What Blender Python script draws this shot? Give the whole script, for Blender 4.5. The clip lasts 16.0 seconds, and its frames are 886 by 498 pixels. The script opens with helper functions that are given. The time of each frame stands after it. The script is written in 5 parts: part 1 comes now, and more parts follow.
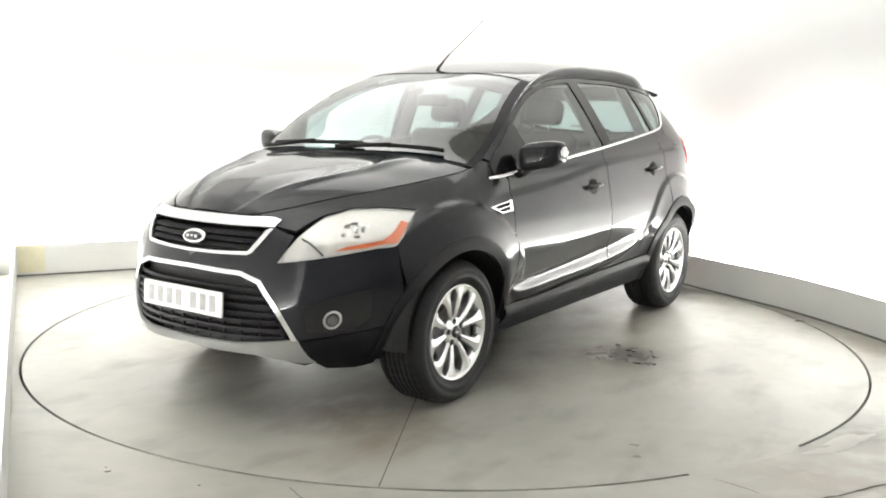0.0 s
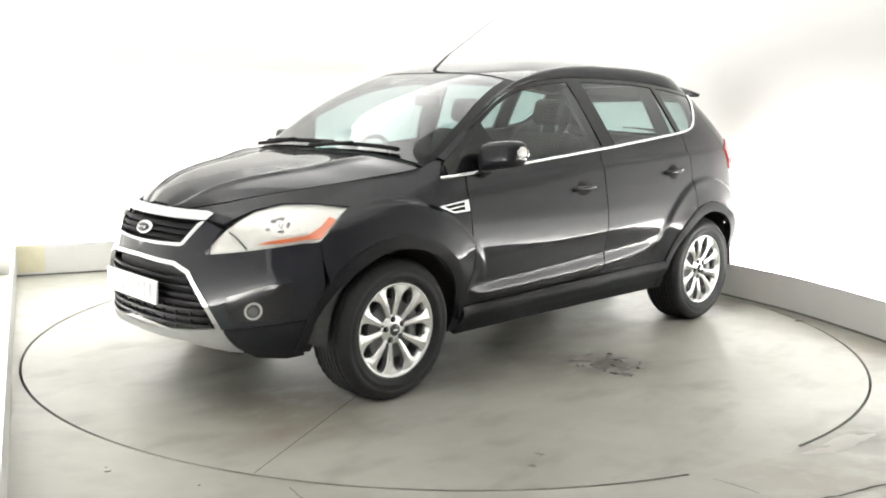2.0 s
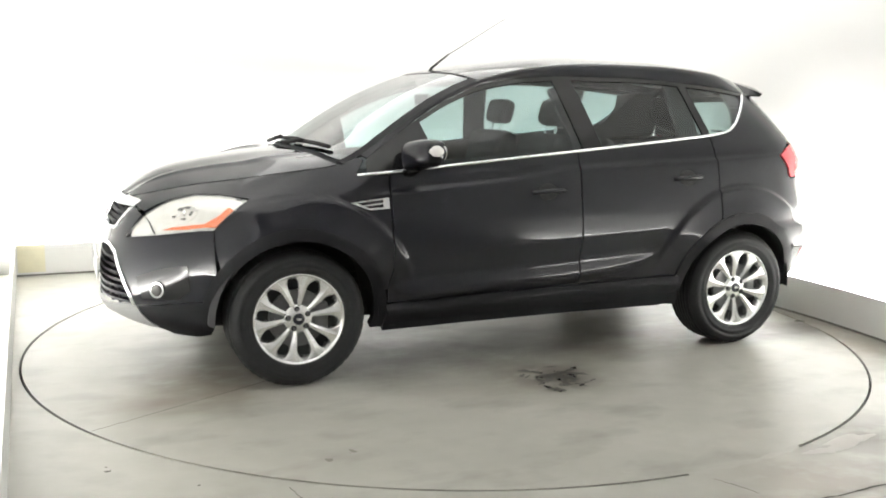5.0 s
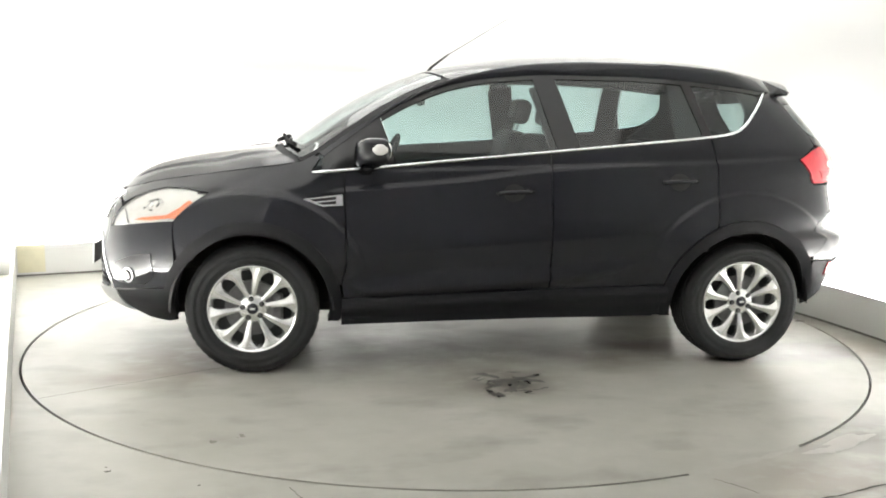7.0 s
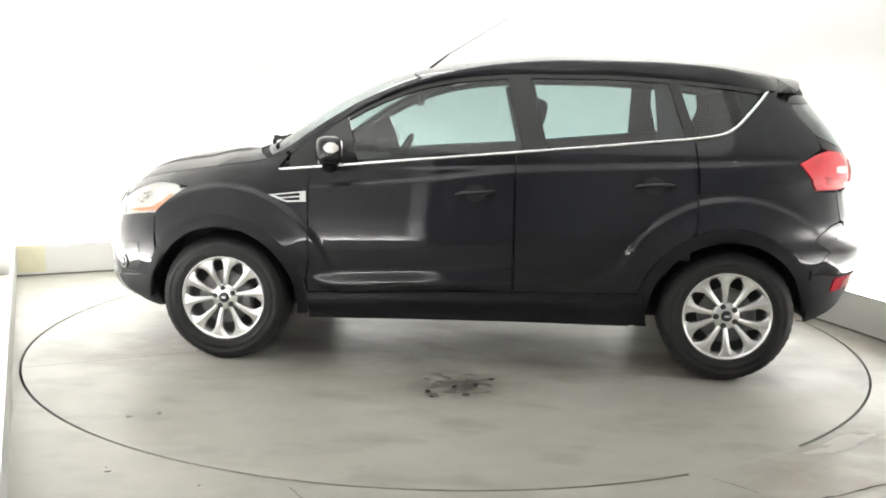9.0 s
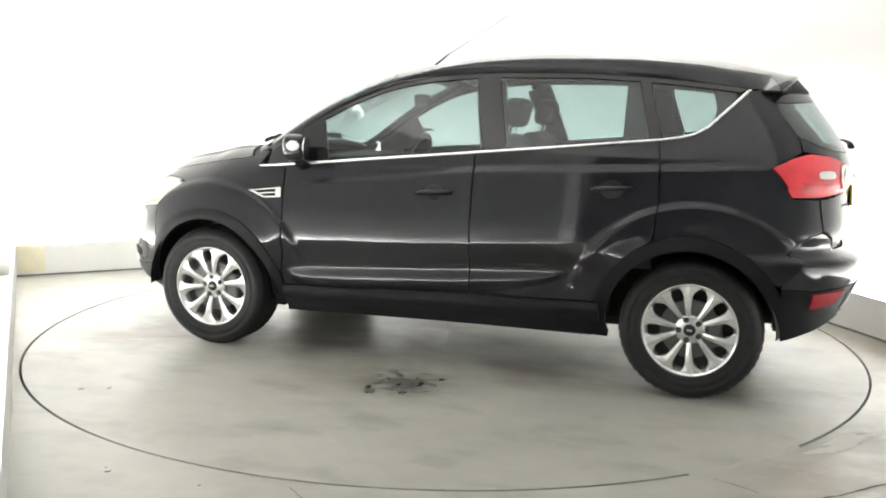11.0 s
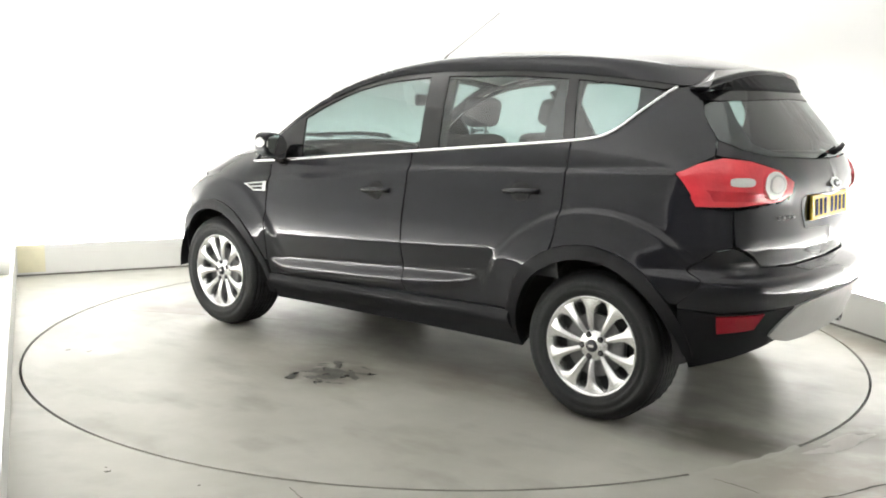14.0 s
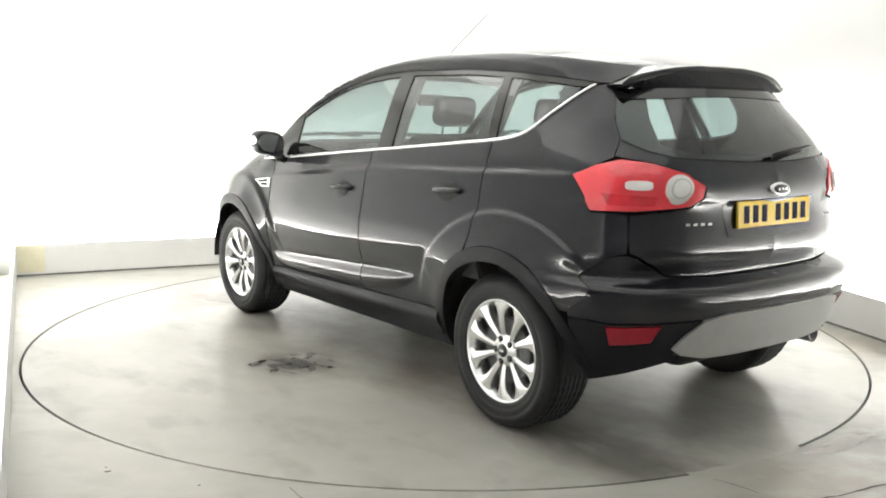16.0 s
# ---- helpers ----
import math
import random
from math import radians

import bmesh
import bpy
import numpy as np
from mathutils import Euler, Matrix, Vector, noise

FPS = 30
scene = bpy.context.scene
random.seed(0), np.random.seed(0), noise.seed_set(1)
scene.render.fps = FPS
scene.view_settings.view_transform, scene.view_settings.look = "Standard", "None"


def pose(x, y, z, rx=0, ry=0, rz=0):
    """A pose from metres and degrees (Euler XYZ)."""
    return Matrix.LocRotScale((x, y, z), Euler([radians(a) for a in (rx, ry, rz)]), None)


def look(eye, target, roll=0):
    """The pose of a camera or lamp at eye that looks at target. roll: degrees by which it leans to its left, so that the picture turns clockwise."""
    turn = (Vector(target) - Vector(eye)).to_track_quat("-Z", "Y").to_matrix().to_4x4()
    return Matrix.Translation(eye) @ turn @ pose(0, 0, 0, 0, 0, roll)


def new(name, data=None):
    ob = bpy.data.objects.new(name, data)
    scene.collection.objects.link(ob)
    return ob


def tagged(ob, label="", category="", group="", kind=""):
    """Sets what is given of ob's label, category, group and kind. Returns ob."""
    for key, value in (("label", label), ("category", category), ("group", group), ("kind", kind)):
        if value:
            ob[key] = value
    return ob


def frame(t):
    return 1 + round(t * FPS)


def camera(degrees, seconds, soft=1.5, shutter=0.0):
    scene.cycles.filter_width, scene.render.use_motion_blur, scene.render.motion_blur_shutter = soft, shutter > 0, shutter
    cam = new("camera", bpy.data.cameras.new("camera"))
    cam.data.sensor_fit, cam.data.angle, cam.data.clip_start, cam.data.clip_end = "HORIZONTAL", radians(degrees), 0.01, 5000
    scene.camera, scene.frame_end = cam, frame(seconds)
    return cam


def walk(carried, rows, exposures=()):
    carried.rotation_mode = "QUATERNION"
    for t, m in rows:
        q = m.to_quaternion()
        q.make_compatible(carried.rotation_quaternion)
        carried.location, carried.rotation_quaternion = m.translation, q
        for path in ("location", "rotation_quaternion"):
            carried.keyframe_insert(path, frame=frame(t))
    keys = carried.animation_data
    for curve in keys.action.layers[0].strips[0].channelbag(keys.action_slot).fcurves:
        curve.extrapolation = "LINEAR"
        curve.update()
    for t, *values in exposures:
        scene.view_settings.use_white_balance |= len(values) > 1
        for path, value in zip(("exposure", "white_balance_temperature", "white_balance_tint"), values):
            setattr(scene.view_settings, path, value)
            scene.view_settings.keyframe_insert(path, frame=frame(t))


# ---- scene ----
# ---------- camera: it stands still ----------
EYE = Vector((0.0, -5.647, 1.4066))
AIM = EYE + 5.0 * Vector((-0.0041, 0.9878, -0.15567))
cam = camera(51.75, 16.0, soft=1.9)
walk(cam, [(0.0, look(EYE, AIM, 1.014)), (16.0, look(EYE, AIM, 1.014))])

# ---------- light: a white photo booth with a lit ceiling ----------
world = bpy.data.worlds.new("studio_world")
scene.world = world
world.use_nodes = True
world.node_tree.nodes["Background"].inputs[0].default_value = (0.9, 0.95, 1.0, 1)
world.node_tree.nodes["Background"].inputs[1].default_value = 0.05
scene.view_settings.exposure = 0.0


def area(name, m, sx, sy, watts, colour):
    data = bpy.data.lights.new(name, "AREA")
    data.shape, data.size, data.size_y, data.energy, data.color = "RECTANGLE", sx, sy, watts, colour
    ob = new(name, data)
    ob.matrix_world = m
    return ob


WARM = (1.0, 0.99, 0.965)
area("unseen_ceiling_softbox", pose(-0.1, 1.35, 3.55), 4.0, 3.2, 76, WARM)
# fill light added over the camera side, out of view
area("unseen_ceiling_softbox", pose(-0.1, -2.6, 3.55), 4.6, 3.6, 44, WARM)


def uplight(x0, y0, x1, y1, watts):
    """An added strip light hidden behind the skirting, from one point to another, shining up the wall on its left-hand
    side.
    """
    d = Vector((x1 - x0, y1 - y0, 0))
    wall = Vector((-d.y, d.x, 0)).normalized()
    mid = Vector(((x0 + x1) / 2, (y0 + y1) / 2, 0.13))
    z = -(Vector((0, 0, 1)) + wall * 0.35).normalized()
    x = d.normalized()
    m = Matrix((x, z.cross(x), z)).transposed().to_4x4()
    m.translation = mid + wall * 0.055
    area("added_uplight", m, d.length, 0.05, watts, WARM)


# strip lights out of view, supposed from door reflections; each side's strength tuned to those
UPLIGHT = 26
for seg in ((-3.30, 1.51, -2.62, 1.85), (-2.58, 1.87, -1.6, 2.34), (-1.56, 2.36, -0.6, 2.80), (-0.5, 2.84, 0.4, 3.09), (1.02, 2.93, 1.6, 2.28), (1.64, 2.22, 2.05, 1.41), (2.07, 1.37, 2.45, 0.69), (2.47, 0.65, 2.73, -0.13), (2.74, -0.17, 2.92, -1.0), (2.93, -1.04, 3.05, -2.0), (3.05, -2.04, 3.1, -3.2), (-0.88, -4.04, -1.18, -3.38), (-1.20, -3.34, -1.53, -2.62), (-1.55, -2.58, -1.86, -1.91), (-1.88, -1.87, -2.28, -1.0), (-2.30, -0.96, -2.85, 0.24), (-2.87, 0.28, -3.37, 1.36)):
    uplight(*seg, (0.95 if 1.5 < seg[0] < 2.5 else 0.75 if seg[0] > 1.5 else 1.7 if seg[1] < 0.3 else 1.0) * UPLIGHT * math.hypot(seg[2] - seg[0], seg[3] - seg[1]))


# ---------- materials ----------
def mat(name, colour, rough=0.5, metal=0.0, var=0.0, scale=8.0, bump=0.0, bscale=60.0, coat=0.0, stretch=(1, 1, 1), spec=0.5, rvar=0.0):
    m = bpy.data.materials.new(name)
    m.use_nodes = True
    nt = m.node_tree
    b = nt.nodes["Principled BSDF"]
    b.inputs["Base Color"].default_value = (*colour, 1)
    b.inputs["Roughness"].default_value = rough
    b.inputs["Metallic"].default_value = metal
    b.inputs["Coat Weight"].default_value = coat
    b.inputs["Coat Roughness"].default_value = 0.03
    b.inputs["Specular IOR Level"].default_value = spec
    if var or bump or rvar:
        tc = nt.nodes.new("ShaderNodeTexCoord")
        mp = nt.nodes.new("ShaderNodeMapping")
        mp.inputs["Scale"].default_value = stretch
        nt.links.new(tc.outputs["Object"], mp.inputs["Vector"])
        n1 = nt.nodes.new("ShaderNodeTexNoise")
        n1.inputs["Scale"].default_value = scale
        n1.inputs["Detail"].default_value = 8
        nt.links.new(mp.outputs["Vector"], n1.inputs["Vector"])
        if var:
            mx = nt.nodes.new("ShaderNodeMix")
            mx.data_type = "RGBA"
            mx.inputs["A"].default_value = (*[c * (1 - var) for c in colour], 1)
            mx.inputs["B"].default_value = (*[min(1, c * (1 + var)) for c in colour], 1)
            nt.links.new(n1.outputs["Fac"], mx.inputs["Factor"])
            nt.links.new(mx.outputs["Result"], b.inputs["Base Color"])
        if rvar:
            mr = nt.nodes.new("ShaderNodeMapRange")
            mr.inputs["From Min"].default_value, mr.inputs["From Max"].default_value = 0.3, 0.7
            mr.inputs["To Min"].default_value, mr.inputs["To Max"].default_value = max(0.02, rough - rvar), rough + rvar
            nt.links.new(n1.outputs["Fac"], mr.inputs["Value"])
            nt.links.new(mr.outputs["Result"], b.inputs["Roughness"])
        if bump:
            n2 = nt.nodes.new("ShaderNodeTexNoise")
            n2.inputs["Scale"].default_value = bscale
            n2.inputs["Detail"].default_value = 5
            nt.links.new(mp.outputs["Vector"], n2.inputs["Vector"])
            bp = nt.nodes.new("ShaderNodeBump")
            bp.inputs["Strength"].default_value = bump
            bp.inputs["Distance"].default_value = 0.01
            nt.links.new(n2.outputs["Fac"], bp.inputs["Height"])
            nt.links.new(bp.outputs["Normal"], b.inputs["Normal"])
    return m


def glass_mat(name, colour, rough=0.0):
    m = bpy.data.materials.new(name)
    m.use_nodes = True
    nt = m.node_tree
    out = nt.nodes["Material Output"]
    nt.nodes.remove(nt.nodes["Principled BSDF"])
    tr = nt.nodes.new("ShaderNodeBsdfTransparent")
    tr.inputs[0].default_value = (*colour, 1)
    gl = nt.nodes.new("ShaderNodeBsdfGlossy")
    gl.inputs["Roughness"].default_value = 0.02 + rough
    lw = nt.nodes.new("ShaderNodeLayerWeight")
    lw.inputs["Blend"].default_value = 0.5
    pw = nt.nodes.new("ShaderNodeMath")
    pw.operation = "POWER"
    pw.inputs[1].default_value = 3.0
    nt.links.new(lw.outputs["Facing"], pw.inputs[0])
    ad = nt.nodes.new("ShaderNodeMath")
    ad.operation = "MULTIPLY_ADD"
    ad.inputs[1].default_value, ad.inputs[2].default_value = 0.85, 0.075
    nt.links.new(pw.outputs[0], ad.inputs[0])
    mx = nt.nodes.new("ShaderNodeMixShader")
    nt.links.new(ad.outputs[0], mx.inputs[0])
    nt.links.new(tr.outputs[0], mx.inputs[1])
    nt.links.new(gl.outputs[0], mx.inputs[2])
    nt.links.new(mx.outputs[0], out.inputs[0])
    return m


M_WALL = mat("white_wall_paint", (0.86, 0.86, 0.845), 0.7, var=0.02, scale=1.5, bump=0.02)
M_BAND = mat("white_skirting_paint", (0.74, 0.74, 0.715), 0.45, var=0.05, scale=3.0, bump=0.03)
M_DARK = mat("dull_white_wall_paint", (0.76, 0.76, 0.78), 0.85, var=0.1, scale=2.0, bump=0.05)
M_CEIL = mat("white_ceiling_paint", (0.85, 0.85, 0.84), 0.8, var=0.02, scale=2)
M_PAINT = mat("black_metallic_car_paint", (0.0085, 0.0087, 0.0118), 0.3, 0.0, var=0.15, scale=900, coat=1.0, spec=0.05)
M_PAINT.node_tree.nodes["Principled BSDF"].inputs["Coat IOR"].default_value = 1.44
M_PLASTIC = mat("dark_grey_textured_plastic", (0.010, 0.010, 0.0115), 0.5, var=0.2, scale=60, bump=0.12, bscale=700, spec=0.14)
M_GLOSSPL = mat("gloss_black_plastic", (0.01, 0.01, 0.011), 0.12, var=0.1, scale=40)
M_CHROME = mat("polished_chrome", (0.86, 0.87, 0.88), 0.1, 1.0, var=0.03, scale=20)
M_SILVER = mat("satin_silver_plastic", (0.36, 0.36, 0.355), 0.42, 0.3, var=0.16, scale=14, rvar=0.08)
M_ALLOY = mat("silver_painted_alloy", (0.80, 0.80, 0.80), 0.24, 0.85, var=0.06, scale=25, coat=0.3)
M_RUBBER = mat("black_tyre_rubber", (0.011, 0.011, 0.0115), 0.62, var=0.35, scale=30, bump=0.15, bscale=300, spec=0.3)
M_BLACK = mat("matt_black_underbody", (0.01, 0.01, 0.01), 0.85, var=0.3, scale=15)
M_GLASS = glass_mat("tinted_window_glass", (0.54, 0.65, 0.645))
M_TRIM = mat("charcoal_seat_cloth", (0.03, 0.031, 0.034), 0.9, var=0.25, scale=120, bump=0.2, bscale=400)


# ---------- helpers for building ----------
def part(name, bm, material, parent, label="", smooth=False):
    me = bpy.data.meshes.new(name)
    if smooth:
        for f in bm.faces:
            f.smooth = True
    bm.to_mesh(me)
    bm.free()
    me.materials.append(material)
    ob = new(name, me)
    ob.parent = parent
    return tagged(ob, label)


def thing(name, label, category, group="", kind=""):
    ob = new(name)
    ob.empty_display_size = 0.2
    return tagged(ob, label, category, group, kind)


def box_bm(x0, x1, y0, y1, z0, z1, bevel=0.0, seg=2, m=None):
    bm = bmesh.new()
    bmesh.ops.create_cube(bm, size=1)
    for v in bm.verts:
        v.co = Vector(((x0 + x1) / 2 + v.co.x * (x1 - x0), (y0 + y1) / 2 + v.co.y * (y1 - y0), (z0 + z1) / 2 + v.co.z * (z1 - z0)))
    if bevel:
        bmesh.ops.bevel(bm, geom=bm.edges[:], offset=bevel, segments=seg, profile=0.5, affect="EDGES")
    if m is not None:
        bmesh.ops.transform(bm, matrix=m, verts=bm.verts)
    return bm


def revolve(prof, n=64, close=False):
    """Profile of (radius, y) points turned round the y axis."""
    bm = bmesh.new()
    rings = []
    for i in range(n):
        a = 2 * math.pi * i / n
        rings.append([bm.verts.new((r * math.cos(a), y, r * math.sin(a))) for r, y in prof])
    k = len(prof)
    for i in range(n):
        A, B = rings[i], rings[(i + 1) % n]
        for j in range(k if close else k - 1):
            bm.faces.new((A[j], A[(j + 1) % k], B[(j + 1) % k], B[j]))
    bmesh.ops.recalc_face_normals(bm, faces=bm.faces)
    return bm


def tube(points, radius, n=8, taper=None, flat=1.0):
    """A round bar along points; flat < 1 presses it."""
    bm = bmesh.new()
    pts = [Vector(p) for p in points]
    rings = []
    for i, p in enumerate(pts):
        d = (pts[min(i + 1, len(pts) - 1)] - pts[max(i - 1, 0)]).normalized()
        side = d.cross(Vector((0, 0, 1)))
        side = side.normalized() if side.length > 1e-4 else Vector((1, 0, 0))
        up = side.cross(d).normalized()
        r = radius if taper is None else radius * (1 + (taper - 1) * i / (len(pts) - 1))
        rings.append([bm.verts.new(p + side * r * math.cos(2 * math.pi * k / n) + up * r * flat * math.sin(2 * math.pi * k / n)) for k in range(n)])
    for A, B in zip(rings, rings[1:]):
        for k in range(n):
            bm.faces.new((A[k], A[(k + 1) % n], B[(k + 1) % n], B[k]))
    bm.faces.new(rings[0][::-1])
    bm.faces.new(rings[-1])
    bmesh.ops.recalc_face_normals(bm, faces=bm.faces)
    return bm


# ---------- the booth ----------
# wall line seen from above, from the near end of one flank round the back to the other
BACK = [(-3.41, 1.46), (-2.62, 1.85), (-1.6, 2.34), (-0.6, 2.80), (0.1, 3.06), (0.6, 3.10), (1.0, 2.95), (1.32, 2.66), (1.62, 2.25), (2.05, 1.41), (2.45, 0.69), (2.73, -0.13), (2.92, -1.0), (3.05, -2.0), (3.1, -3.2), (3.1, -7.0)]
FLANK = [(-0.85, -4.1), (-1.2, -3.34), (-1.55, -2.58), (-1.86, -1.91), (-2.28, -1.0), (-2.85, 0.24), (-3.41, 1.46)]
HIGH = 3.6


def upright(line, z0, z1, thick):
    """A wall of this thickness behind a line seen from above (its face is on the line's right-hand side)."""
    bm = bmesh.new()
    pts = [Vector((*p, 0)) for p in line]
    back = []
    for i, p in enumerate(pts):
        d = (pts[min(i + 1, len(pts) - 1)] - pts[max(i - 1, 0)]).normalized()
        back.append(p + Vector((-d.y, d.x, 0)) * thick)
    rings = []
    for p, q in zip(pts, back):
        rings.append([bm.verts.new((p.x, p.y, z0)), bm.verts.new((p.x, p.y, z1)), bm.verts.new((q.x, q.y, z1)), bm.verts.new((q.x, q.y, z0))])
    for A, B in zip(rings, rings[1:]):
        for k in range(4):
            bm.faces.new((A[k], A[(k + 1) % 4], B[(k + 1) % 4], B[k]))
    bm.faces.new(rings[0])
    bm.faces.new(rings[-1][::-1])
    bmesh.ops.recalc_face_normals(bm, faces=bm.faces)
    return bm


def smooth_line(line, n=6):
    out = []
    for i in range(len(line) - 1):
        p0, p1, p2, p3 = (Vector(line[max(0, min(len(line) - 1, i + k))]) for k in (-1, 0, 1, 2))
        for k in range(n):
            t = k / n
            out.append(tuple(0.5 * ((2 * p1) + (p2 - p0) * t + (2 * p0 - 5 * p1 + 4 * p2 - p3) * t * t + (3 * p1 - p0 - 3 * p2 + p3) * t ** 3)))
    return out + [tuple(line[-1])]


def structure(name, bm, material, label, category, smooth=False):
    ob = part(name, bm, material, None, label, smooth)
    return tagged(ob, label, category, "", "structure")


CURVE = smooth_line(BACK)
def shifted(line, d):
    pts = [Vector((*p, 0)) for p in line]
    out = []
    for i, p in enumerate(pts):
        t = (pts[min(i + 1, len(pts) - 1)] - pts[max(i - 1, 0)]).normalized()
        q = p + Vector((t.y, -t.x, 0)) * d
        out.append((q.x, q.y))
    return out


structure("wall_back", upright([(-4.1, 1.25)] + shifted(CURVE, -0.12), 0.0, HIGH, 0.12), M_WALL, "plain bright white curved studio wall", "wall", True)
structure("baseboard", upright(CURVE, 0.0, 0.25, 0.02), M_BAND, "low off-white skirting along the studio wall", "skirting")
# dark strip that draws the shadow line where the skirting meets the floor
structure("shadow_gap", upright(shifted(CURVE, 0.004), 0.0, 0.014, 0.006), mat("shadow_gap_grey", (0.16, 0.155, 0.14), 0.8, var=0.3, scale=12), "thin dark strip drawn as a shadow gap at the foot of the wall", "joint")
structure("baseboard_end", upright(shifted([(-3.40, 1.465), (-3.30, 1.514), (-3.22, 1.554)], 0.004), 0.03, 0.252, 0.003), mat("yellowed_paint", (0.72, 0.68, 0.50), 0.5, var=0.15, scale=9), "yellowed end of the skirting", "skirting")
structure("baseboard_flank", upright(FLANK, 0.0, 0.25, 0.02), M_BAND, "low off-white skirting along the flank wall", "skirting")
structure("wall_flank", upright(shifted(FLANK, -0.12) + [(-3.8, 1.98)], 0.0, HIGH, 0.1), M_WALL, "plain white flank wall of the photo booth", "wall")
# unseen walls added to close the room; their tone is set for the door reflections
structure("wall_side", upright([(-0.85, -4.1), (-3.3, -4.3), (-3.3, -7.0)][::-1], 0.0, HIGH, 0.1), M_DARK, "added dull white side wall behind the camera position, out of view", "wall")
structure("wall_front", box_bm(-3.4, 3.3, -7.1, -7.0, 0, HIGH), M_DARK, "added dull white wall behind the camera, out of view", "wall")
structure("ceiling_front", box_bm(-3.8, 3.8, -7.1, -1.0, HIGH, HIGH + 0.1), M_CEIL, "white ceiling above the camera", "ceiling")
structure("ceiling", box_bm(-3.8, 3.8, -0.996, 3.6, HIGH, HIGH + 0.1), M_CEIL, "white painted studio ceiling", "ceiling")
M_MIRROR = mat("silvered_mirror", (0.9, 0.9, 0.9), 0.02, 1.0)
M_AMBER = mat("amber_plastic", (0.80, 0.20, 0.08), 0.2, var=0.15, scale=60, coat=0.5)
M_RED = mat("red_lens_plastic", (0.70, 0.04, 0.055), 0.12, var=0.3, scale=7, bump=0.25, bscale=60, coat=1.0)
M_REDREF = mat("dark_red_reflector", (0.24, 0.006, 0.016), 0.25, var=0.3, scale=200, coat=0.4, spec=0.3)
M_PALELENS = mat("pale_clear_lens", (0.90, 0.88, 0.86), 0.10, 0.35, var=0.1, scale=45, bump=0.2, bscale=90, coat=1.0)
M_FOGGLASS = mat("fog_lamp_lens", (0.09, 0.09, 0.09), 0.1, 0.0, var=0.5, scale=60, coat=1.0)
M_LAMPBACK = mat("silver_lamp_reflector", (0.92, 0.92, 0.88), 0.2, 0.35, var=0.28, scale=26, bump=0.45, bscale=34)
M_CLEAR = glass_mat("clear_lamp_cover", (0.97, 0.97, 0.95))
M_BADGE = mat("dark_badge_enamel", (0.022, 0.023, 0.028), 0.25, var=0.2, scale=40, coat=0.3)
M_BAR = mat("black_plate_print", (0.012, 0.012, 0.012), 0.7, spec=0.2)
M_PLATEW = mat("white_plate_plastic", (0.78, 0.78, 0.76), 0.25, var=0.04, scale=15, coat=0.5)
M_PLATEY = mat("yellow_plate_plastic", (0.75, 0.50, 0.03), 0.25, var=0.06, scale=15, coat=0.5)
M_DISCMETAL = mat("brushed_brake_steel", (0.10, 0.10, 0.10), 0.45, 0.6, var=0.3, scale=30)
M_BRAKE = mat("deep_red_lens_plastic", (0.56, 0.02, 0.032), 0.14, var=0.4, scale=25, coat=1.0)
M_PALEBAR = mat("grey_plate_print", (0.36, 0.36, 0.355), 0.6, var=0.4, scale=30, spec=0.3)
M_PILLAR = mat("grey_pillar_trim", (0.05, 0.05, 0.052), 0.8, var=0.1, scale=30, bump=0.1, bscale=400)
M_LINING = mat("pale_grey_lining", (0.50, 0.50, 0.485), 0.85, var=0.08, scale=30, bump=0.1, bscale=400)


